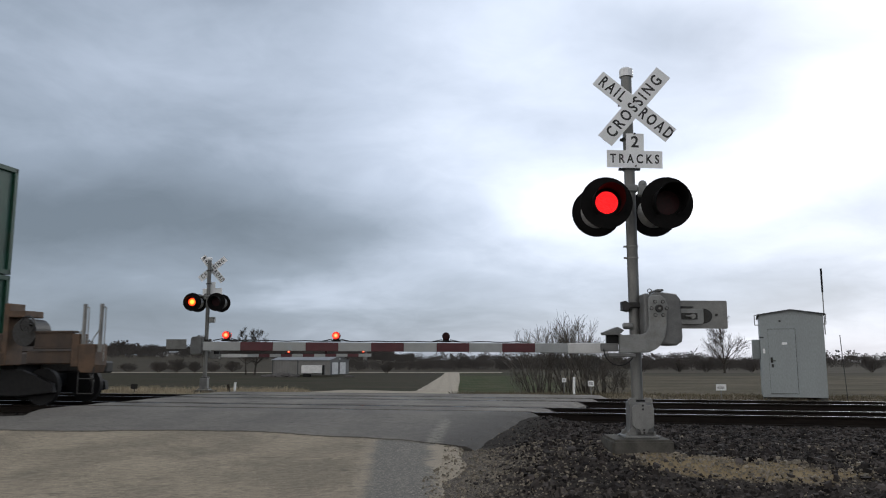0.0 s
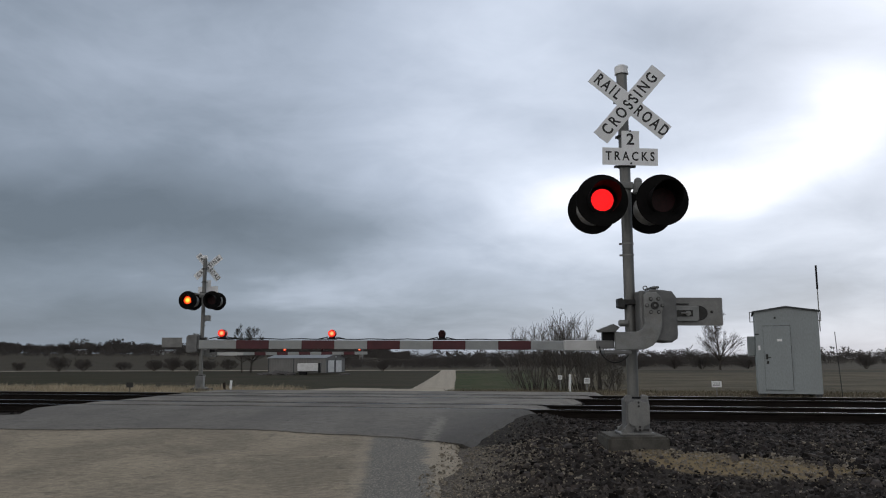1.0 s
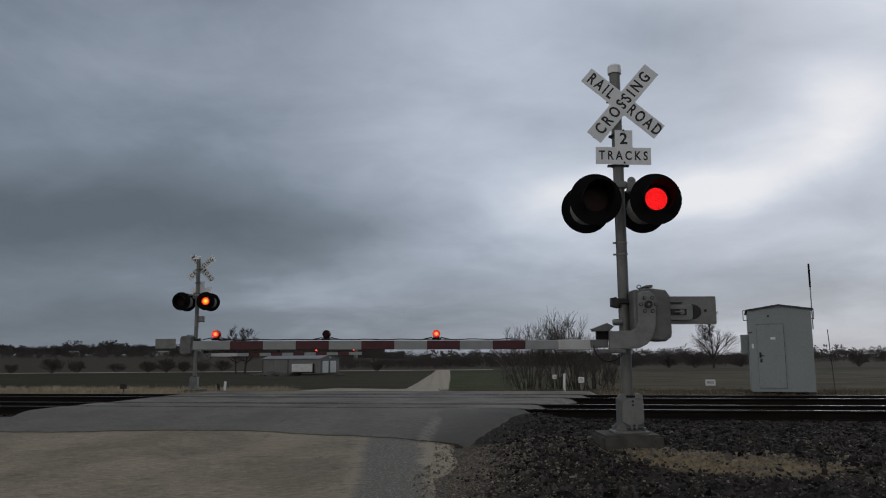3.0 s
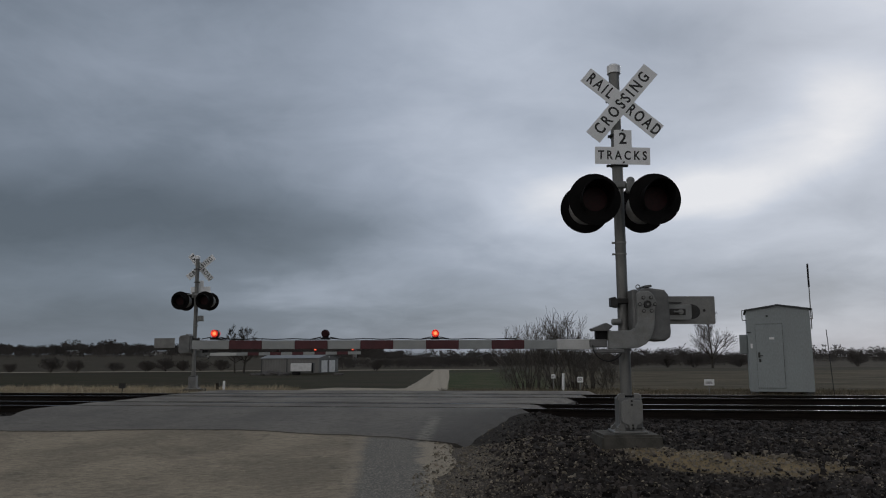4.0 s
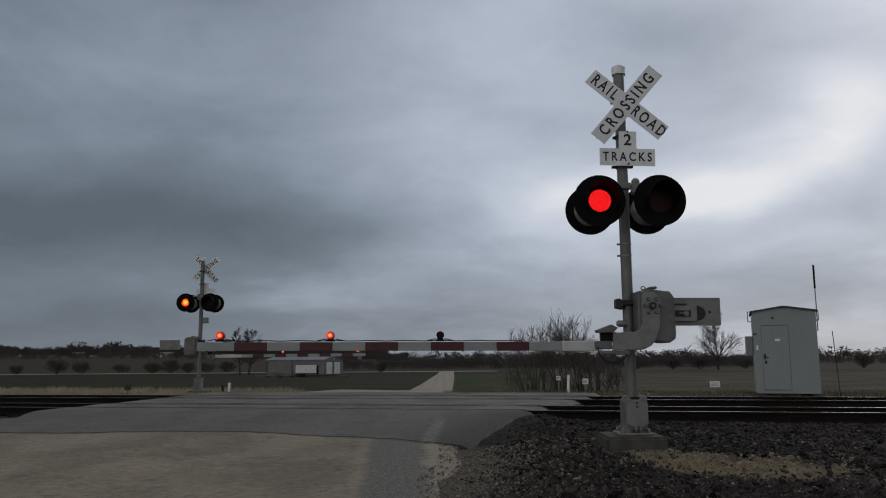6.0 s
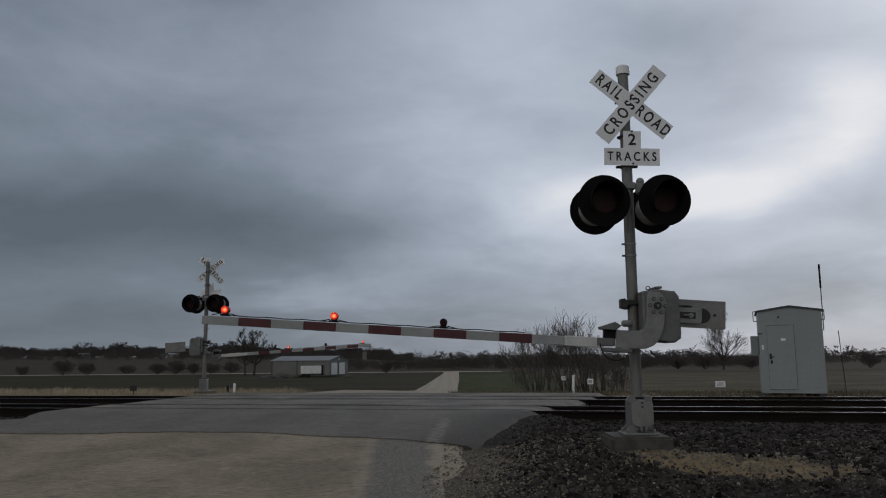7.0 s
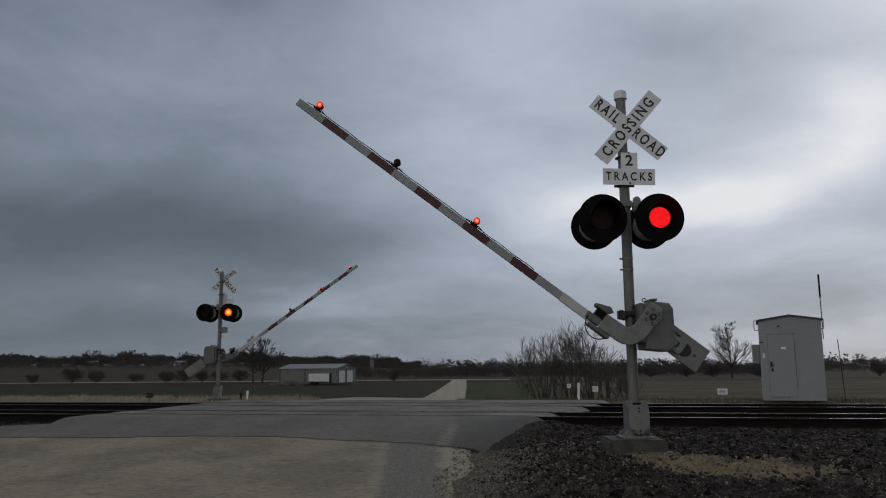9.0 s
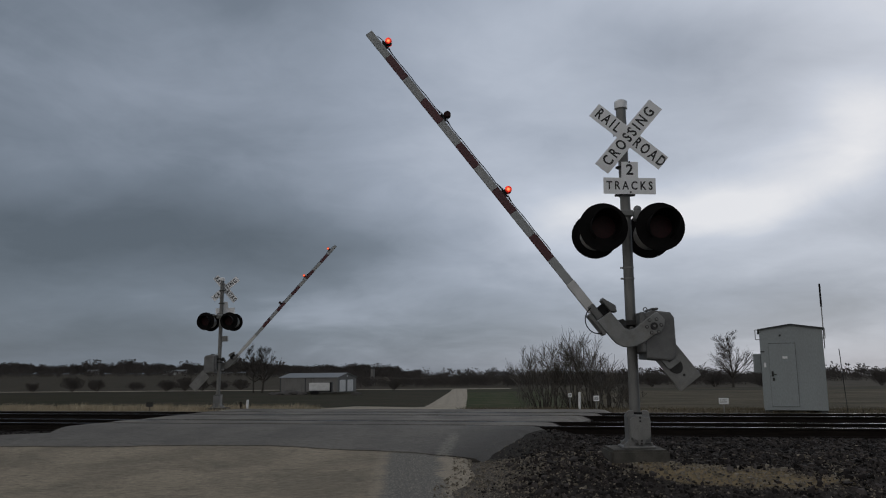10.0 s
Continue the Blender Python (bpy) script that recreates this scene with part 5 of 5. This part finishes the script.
def bare_tree(x, y, h, seed, label, lean=0.0, trunk=0.3, split=0.26, limbs=6, angle=0.62, depth=4, min_r=0.03, kids=6):
    """A leafless tree: trunk, ascending limbs, fine twigs in a rounded crown."""
    rnd = random.Random(seed)
    t = thing("bare_tree", label, "tree", pose(x, y, float(ground_z(x, y)) - 0.15), "bare trees")
    tr, cr = ([], []), ([], [])
    up = Vector((lean, 0, 1)).normalized()
    top = up * h * split
    limb(*tr, Vector((0, 0, 0)), up * h * 0.04, trunk * 1.5, trunk, 9)
    limb(*tr, up * h * 0.04, up * h * split * 0.6, trunk, trunk * 0.85, 9)
    limb(*tr, up * h * split * 0.6, top, trunk * 0.85, trunk * 0.7, 9)
    grow(cr, top, up, h * (0.9 - split), trunk * 0.62, depth, rnd, angle, min_r, 0.1, 5, kids + 2)
    for j in range(limbs):
        a = 2 * math.pi * (j + rnd.uniform(-0.25, 0.25)) / limbs
        nw = Vector((math.cos(a), math.sin(a), rnd.uniform(0.35, 0.95)))
        grow(cr, up * h * split * rnd.uniform(0.72, 1.15), nw, h * rnd.uniform(0.44, 0.6), trunk * 0.5, depth - 1, rnd, angle, min_r, 0.14, 4, kids)
    part("trunk", tr, BARK_DARK, t)
    part("crown", cr, BARK_DARK, t, "leafless branching twigs")
    return t


def bare_shrub(x, y, h, seed, label, stems=12, width=0.5, r=0.026, min_r=0.0045, depth=2, kids=7, angle=0.42, name="bare_shrub"):
    """Many stems from one stool, fanning out and up, with upright twigs."""
    rnd = random.Random(seed)
    t = thing(name, label, "shrub", pose(x, y, float(ground_z(x, y)) - 0.04), "bare shrubs")
    cr = ([], [])
    for _ in range(stems):
        a = rnd.uniform(0, 2 * math.pi)
        out = rnd.uniform(0.0, 1.0)
        base = Vector((math.cos(a), math.sin(a), 0)) * width * 0.35 * out
        w = Vector((math.cos(a) * width * out, math.sin(a) * width * out, h * rnd.uniform(0.9, 1.1))).normalized()
        hh = h * rnd.uniform(0.62, 1.0) * (1 - 0.18 * out)
        tr = ([], [])
        limb(*tr, base, base + w * hh * 0.2, r, r * 0.85, 6)
        part("stem", tr, BARK_DARK, t)
        grow(cr, base + w * hh * 0.2, w, hh * 0.8, r * 0.85, depth, rnd, angle, min_r, 0.1, 4, kids)
    part("crown", cr, BARK, t, "leafless upright twigs")
    return t


THICKET = "leafless grey-brown shrub with upright twigs beside the tracks"
for k, (sx, sy, sh, n, wd) in enumerate(((3.25, 28.3, 2.4, 12, 1.2), (3.75, 29.0, 2.2, 7, 1.0), (4.5, 28.4, 2.6, 9, 0.9), (5.05, 28.1, 2.75, 13, 1.3), (5.75, 28.6, 2.0, 9, 1.2))):
    bare_shrub(sx, sy, sh, 3 + k, THICKET, n, wd)
for k, (sx, sy, sh) in enumerate(((2.7, 28.2, 0.9), (3.5, 27.9, 1.0), (4.2, 28.0, 0.8), (4.9, 27.8, 1.1), (5.6, 27.9, 1.3), (6.1, 28.0, 1.1), (6.4, 28.5, 0.8))):
    bare_shrub(sx, sy, sh, 60 + k, "low leafless undergrowth beside the tracks", 12, 0.75, 0.009, 0.0035, 2, 5, 0.55)
bare_tree(101.2, 285, 17.2, 8, "large round-crowned leafless tree standing in the far field", 0.02, 0.42, 0.24, 10, 0.6, 3, 0.03, 7)
bare_tree(-65.2, 250, 13.2, 9, "large leafless tree beside the farm building", -0.05, 0.3, 0.36, 5, 0.55, 3, 0.028, 6)
bare_tree(-62.4, 250, 14.0, 12, "large leafless tree leaning beside the farm building", 0.10, 0.36, 0.3, 7, 0.58, 3, 0.028, 6)


def clumps(r, x, y, z, w, h, n, size, pts):
    """Twig fans scattered through a rounded crown."""
    for _ in range(n):
        a, e, rad = r.uniform(0, 2 * np.pi), r.uniform(-1, 1), r.uniform(0, 1) ** 0.6
        c = math.sqrt(max(0.0, 1 - e * e))
        cx, cy, cz = x + rad * c * math.cos(a) * w * 0.5, y + rad * c * math.sin(a) * w * 0.3, z + h * (0.52 + 0.48 * rad * e)
        for _ in range(2):
            s1 = size * r.uniform(0.35, 0.8)
            w1 = r.uniform(0.1, 0.3) * s1
            dx, dz = r.normal(0, 0.45) * s1, s1 * r.uniform(0.3, 1.0)
            ox = r.normal(0, 0.15) * size
            pts += [(cx + ox, cy, max(z, cz - dz * 0.6)), (cx + ox + dx + w1, cy, cz + dz * 0.5), (cx + ox + dx - w1, cy, cz + dz * 0.35)]


def as_mesh(pts):
    return [tuple(map(float, p)) for p in pts], np.arange(len(pts)).reshape(-1, 3).tolist()


def field_shrub(x, y, w, h, seed):
    rnd, r = random.Random(seed), np.random.default_rng(seed)
    t = thing("field_shrub", "dense dark leafless shrub along the field edge", "shrub", pose(x, y, float(ground_z(x, y)) - 0.1), "field shrubs")
    pts = []
    for _ in range(5):
        a = rnd.uniform(0, 2 * math.pi)
        tr = ([], [])
        grow(tr, Vector((math.cos(a) * 0.3, math.sin(a) * 0.3, 0)), Vector((math.cos(a) * w / h * 0.45, math.sin(a) * 0.4, 1)), h * 0.85, 0.14, 2, rnd, 0.55, 0.03, 0.08, 4, 5)
        part("stem", tr, BARK_DARK, t)
    clumps(r, 0, 0, 0.08 * h, w * 1.2, h * 0.9, 520, h * 0.2, pts)
    part("crown", as_mesh(pts), BARK_FAR, t, "tangle of bare twigs")


for i, (px, py, w, h) in enumerate(((-141, 284, 7.5, 5.6), (-133, 286, 5.5, 4.8), (-124, 300, 7.0, 3.6), (-113, 303, 8.0, 3.5), (-107, 286, 5.0, 4.4), (-100, 285, 7.0, 5.2), (-94, 287, 4.5, 4.2),
                                    (-88, 290, 7.0, 4.2), (-81, 292, 6.0, 4.4), (-158, 288, 4.5, 3.5), (-22, 276, 3.4, 3.6), (89.5, 302, 5.0, 4.4), (99.5, 300, 8.5, 5.2), (117, 300, 5.0, 3.6), (163, 300, 6.0, 5.4), (78, 310, 5.0, 3.5))):
    field_shrub(px, py, w, h, 140 + i)


def far_woods():
    def belt(name, n, xr, yr, hr, wave, label, seed, per=70, fan=0.15):
        r = np.random.default_rng(seed)
        pts = []
        for _ in range(n):
            x, y = r.uniform(*xr), r.uniform(*yr)
            h = r.uniform(*hr) * (1 + wave * (math.sin(x * 0.031) + 0.8 * math.sin(x * 0.113 + 1.0)))
            if r.uniform() < 0.05:
                h *= 1.3
            z = float(ground_z(x, y)) - 0.3
            clumps(r, x, y, z, h * r.uniform(0.8, 1.3), h, per, h * fan, pts)
            t = 0.012 * h
            pts += [(x - t, y, z), (x + t, y, z), (x, y, z + h * 0.8)]
        tagged(part(name, as_mesh(pts), BARK_FAR), label, "woods", kind="stuff")
    belt("far_woods", 620, (-46, 150), (330, 395), (4.4, 6.6), 0.1, "dark leafless woods just behind the lane", 61)
    belt("far_woods", 900, (48, 420), (425, 500), (4.8, 7.0), 0.08, "dark leafless woods across the far field", 62, 50, 0.14)
    belt("far_woods", 1000, (-1050, -60), (1240, 1340), (11, 17.5), 0.16, "grey-brown leafless woods along the ridge", 63, 60, 0.34)
    belt("far_woods", 1000, (-700, 1100), (860, 980), (6.5, 12), 0.15, "grey-brown leafless woods along the horizon", 64, 24, 0.34)
    r = np.random.default_rng(65)
    pts = []
    for i in range(15):
        x = -62 + i * 1.75 + r.normal(0, 0.5)
        h = r.uniform(6.5, 9.2)
        z = float(ground_z(x, 320)) - 0.2
        clumps(r, x, 320 + r.normal(0, 3), z + 0.3 * h, h * r.uniform(0.3, 0.5), h * 0.7, 60, h * 0.1, pts)
        pts += [(x - 0.12, 320, z), (x + 0.12, 320, z), (x, 320, z + h * 0.9)]
    tagged(part("farm_trees", as_mesh(pts), BARK_FAR), "row of leafless trees behind the farm building", "trees", kind="stuff")


far_woods()


# ---- farm building, trailer and heap ----
def barn():
    y = 224.0
    z = -3.45
    # the corner nearest the road is the origin: long side to -x, gable end on +x
    t = thing("farm_building", "long low grey steel farm building with two white doors", "building", pose(-34.3, y, z, 0, 0, -27))
    L, w, eave, rise = 21.0, 9.6, 4.15, 1.25
    bm = bmesh.new()
    box(bm, (-L, 0, 0), (0, w, eave))
    part("wall", bm, BARN_WALL, t)
    bm = bmesh.new()
    vs = [bm.verts.new(p) for p in ((0.0, 0, 0), (0.0, w, 0), (0.0, w, eave), (0.0, w / 2, eave + rise), (0.0, 0, eave))]
    ws = [bm.verts.new((0.15, v.co.y, v.co.z)) for v in vs]
    bm.faces.new(ws)
    for i in range(5):
        bm.faces.new((vs[i], vs[(i + 1) % 5], ws[(i + 1) % 5], ws[i]))
    bmesh.ops.recalc_face_normals(bm, faces=bm.faces)
    part("gable_front", bm, BARN_WALL, t)
    rib = None
    for i in range(21):
        x = -L + 0.1 + i * 1.0
        if rib is None:
            bm = bmesh.new()
            box(bm, (0, -0.06, 0), (0.12, 0, eave - 0.05))
            ob = part("wall_rib", bm, BARN_WALL, t)
            rib = ob.data
        else:
            ob = new("wall_rib", rib)
            ob.parent = t
        ob.location.x = x
    for x in (-L + 0.1, -11.5):
        bm = bmesh.new()
        box(bm, (x, -0.12, 0), (x + 0.3, -0.06, eave - 0.1))
        part("downpipe", bm, SHED_DARK, t)
    for lo, hi in ((-0.35, w / 2), (w + 0.35, w / 2)):
        bm = bmesh.new()
        lift = 0.09
        e = eave - 0.06
        q = [(-L - 0.3, lo, e), (0.45, lo, e), (0.45, hi, eave + rise + 0.02), (-L - 0.3, hi, eave + rise + 0.02)]
        a = [bm.verts.new(p) for p in q]
        b = [bm.verts.new((p[0], p[1], p[2] + lift)) for p in q]
        bm.faces.new(a)
        bm.faces.new(b[::-1])
        for i in range(4):
            bm.faces.new((a[i], a[(i + 1) % 4], b[(i + 1) % 4], b[i]))
        bmesh.ops.recalc_face_normals(bm, faces=bm.faces)
        part("roof", bm, BARN_ROOF, t, "pale sheet-metal roof slope")
    for y0 in (1.0, 4.9):
        bm = bmesh.new()
        box(bm, (0.15, y0, 0.1), (0.24, y0 + 3.0, 3.5), 0.03)
        part("door", bm, WHITE_PAINT, t, "tall white door")
        bm = bmesh.new()
        for lo, hi in (((0.15, y0 - 0.14, 0.1), (0.22, y0 - 0.02, 3.64)), ((0.15, y0 + 3.02, 0.1), (0.22, y0 + 3.14, 3.64)), ((0.15, y0 - 0.02, 3.52), (0.22, y0 + 3.02, 3.64))):
            box(bm, lo, hi)
        part("door_frame", bm, SHED_DARK, t)
    bm = bmesh.new()
    tube(bm, (0.15, w / 2, 4.5), (0.32, w / 2, 4.5), 0.22, None, 12)
    part("yard_lamp", bm, WHITE_PAINT, t)
    tr = thing("trailer", "white box trailer parked by the farm building", "trailer", pose(-37.2, 214, float(ground_z(-37.2, 214))))
    bm = bmesh.new()
    box(bm, (-3.1, -1.2, 1.05), (2.6, 1.2, 3.2), 0.08)
    part("box", bm, WHITE_PAINT, tr)
    bm = bmesh.new()
    box(bm, (2.62, -1.2, 0.7), (3.1, 1.2, 3.35), 0.06)
    part("nose", bm, BLACK, tr)
    bm = bmesh.new()
    box(bm, (-3.1, -1.0, 0.8), (3.1, 1.0, 1.05), 0.04)
    part("chassis", bm, BLACK, tr)
    for x in (-2.2, -1.2):
        for yy in (-1.05, 1.05):
            bm = bmesh.new()
            tube(bm, (x, yy - 0.15, 0.48), (x, yy + 0.15, 0.48), 0.48, None, 16)
            part("wheel", bm, BLACK, tr)
    silo = thing("silo", "dark narrow farm silo among distant trees", "silo", pose(-42.8, 400, float(ground_z(-42.8, 400))))
    bm = bmesh.new()
    tube(bm, (0, 0, 0), (0, 0, 8.2), 1.0, None, 20)
    part("body", bm, BARN_WALL, silo)
    bm = bmesh.new()
    tube(bm, (0, 0, 8.2), (0, 0, 8.9), 1.05, 0.3, 20)
    part("cap", bm, SHED_DARK, silo)
    for k, (hx, hy, w, h) in enumerate(((-45.5, 214, 3.4, 1.2), (-41.6, 211, 1.5, 0.7), (-50, 216, 2.4, 0.7), (-27.0, 212, 1.6, 0.6))):
        bm = bmesh.new()
        bmesh.ops.create_icosphere(bm, subdivisions=3, radius=1.0)
        for v in bm.verts:
            f = 1 + 0.35 * noise.noise(v.co * 2.3 + Vector((k * 5, 0, 0)))
            v.co = Vector((v.co.x * w * f, v.co.y * w * 0.6 * f, v.co.z * h * f))
        ob = part("earth_mound", bm, ROCK_PILE)
        ob.matrix_basis = pose(hx, hy, float(ground_z(hx, hy)))
        tagged(ob, "dark heap of soil and rubble", "heap", "spoil heaps")
    # farmsteads far off
    for x, yy, w, h in ((-560, 1190, 16, 5), (-420, 1180, 22, 4), (-372, 1000, 14, 4), (520, 990, 10, 3.5), (560, 985, 7, 3)):
        f = thing("farmstead", "pale farm roof far off among the trees", "building", pose(x, yy, float(ground_z(x, yy)) - 0.3), "far farmsteads")
        bm = bmesh.new()
        box(bm, (-w / 2, 0, 0), (w / 2, 8, h))
        part("wall", bm, WHITE_PAINT if x > 0 else BARN_WALL, f)
        bm = bmesh.new()
        for p in ((-0.4, h, 4, h + 2.2), (8.4, h, 4, h + 2.2)):
            q = [bm.verts.new(c) for c in ((-w / 2 - 0.4, p[0], p[1]), (w / 2 + 0.4, p[0], p[1]), (w / 2 + 0.4, p[2], p[3]), (-w / 2 - 0.4, p[2], p[3]))]
            bm.faces.new(q)
        part("roof", bm, BARN_ROOF, f)


barn()


# ---- small line-side things ----
def marker(x, y, h, w, ph, mat, label, category, lean=0.0, post=PALE_STEEL, r=0.02):
    t = thing("line_marker", label, category, pose(x, y, float(ground_z(x, y)) - 0.05, 0, lean, 0), "line-side markers")
    bm = bmesh.new()
    tube(bm, (0, 0, 0), (0, 0, h), r, None, 8)
    part("post", bm, post, t)
    if w:
        bm = bmesh.new()
        box(bm, (-w / 2, -r - 0.012, h - ph), (w / 2, -r - 0.002, h + 0.02), 0.004)
        part("plate", bm, mat, t)
        bm = bmesh.new()
        for i in range(3):
            box(bm, (-w * 0.38, -r - 0.014, h - ph * (0.25 + 0.22 * i)), (w * 0.3, -r - 0.0125, h - ph * (0.17 + 0.22 * i)))
        part("lettering_bars", bm, SIGN_BLACK, t)
    return t


marker(-10.9, 27.0, 0.42, 0.24, 0.15, DARK_STEEL, "small dark metal plate on a short stake", "marker", 0, DARK_STEEL)
marker(-7.75, 28.2, 0.5, 0.0, 0.0, SIGN_WHITE, "short white stake in dry grass", "stake", 3, SIGN_WHITE, 0.045)
marker(-8.0, 28.4, 0.42, 0.0, 0.0, TIE, "short weathered wooden stake", "stake", -4, TIE, 0.05)
marker(8.6, 24.6, 0.48, 0.32, 0.17, SIGN_WHITE, "small white plate on a thin stake beside the track", "marker")
marker(4.05, 27.2, 0.6, 0.14, 0.12, SIGN_WHITE, "small white tag on a stake in the shrubs", "marker")
marker(4.35, 27.0, 0.66, 0.0, 0.0, SIGN_WHITE, "white cable marker post in the shrubs", "marker", 2, SIGN_WHITE, 0.045)
marker(4.95, 27.0, 0.55, 0.2, 0.17, SIGN_WHITE, "small white tag on a stake in the shrubs", "marker")
marker(11.75, 23.0, 2.05, 0.0, 0.0, DARK_STEEL, "thin dark rod standing beside the shed", "rod", -3, DARK_STEEL, 0.012)


# ---- what moves ----
START, STEP = 0.40, 0.6033


def lit_spans(which, early=0.0):
    """Stretches in which a lamp is lit. 0: burning as the clip starts; 1: the other of the pair."""
    spans = [(-0.3, START - 0.06 - early)] if which == 0 else []
    for i in range(17):
        a = START + i * STEP - early
        if (i % 2 == 0) == (which == 1):
            spans.append((a, a + STEP - 0.07))
    return spans


def flash_rows(off, on, spans):
    keys = []
    for a, b in spans:
        fa, fb = round(a * FPS), round(b * FPS)
        keys += [(fa - 1, off), (fa, on), (fb, on), (fb + 1, off)]
    last = 10 * FPS
    def state(f):
        return on if any(round(a * FPS) <= f <= round(b * FPS) for a, b in spans) else off
    keys = [k for k in keys if 0 < k[0] < last]
    keys = [(0, state(0))] + keys + [(last, state(last))]
    seen, rows = set(), []
    for f, p in keys:
        if f not in seen:
            seen.add(f)
            rows.append((f / FPS, pose(*p)))
    return rows


ARM_TURN = [(0.0, 0.3), (6.6, 0.3), (6.8, 0.4), (7.0, 3.8), (7.3, 8.0), (7.5, 11.5), (8.0, 20.1), (8.5, 29.2), (9.0, 37.6), (9.5, 45.2), (10.0, 52.8)]
FAR_TURN = [(0.0, 0.2), (6.6, 0.2), (6.8, 0.6), (7.0, 3.6), (7.3, 7.6), (7.5, 10.6), (8.0, 18.6), (8.5, 27.2), (9.0, 35.6), (9.5, 42.6), (10.0, 48.8)]


def motions():
    far_arm = [o for o in far_signal.children if o.name.startswith("gate_arm")][0]
    for arm, turns, lift in ((signal_arm, ARM_TURN, 0.0), (far_arm, FAR_TURN, FAR_LIFT)):
        walk(arm, [(t, pose(HUB[0], HUB[1], HUB[2] + lift, 0, a, 0)) for t, a in turns])
    for g, off, on in GLOWS:
        twin = TWIN[g]
        ph0 = PHASE[g]
        for ob, flip in ((g, False), (twin, True)):
            ph = ph0
            if flip and isinstance(ph, str):
                off, on = ((v[0] - 0.55, *v[1:]) for v in (off, on))
            if ph == "tip":
                walk(ob, [(0, pose(*on)), (10, pose(*on))])
            else:
                if ph == "middle":
                    ph = 1 if flip else 0
                elif ph == "inner":
                    ph = 0 if flip else 1
                walk(ob, flash_rows(off, on, lit_spans(ph, 0.05 if isinstance(ph0, str) else 0.0)))
    for ob, m in TRAIN:
        rows = [(t, Matrix.Translation(TA * (-13.6 * t)) @ m) for t in (0.0, 2.5, 5.0, 7.5, 10.0)]
        walk(ob, rows)


motions()
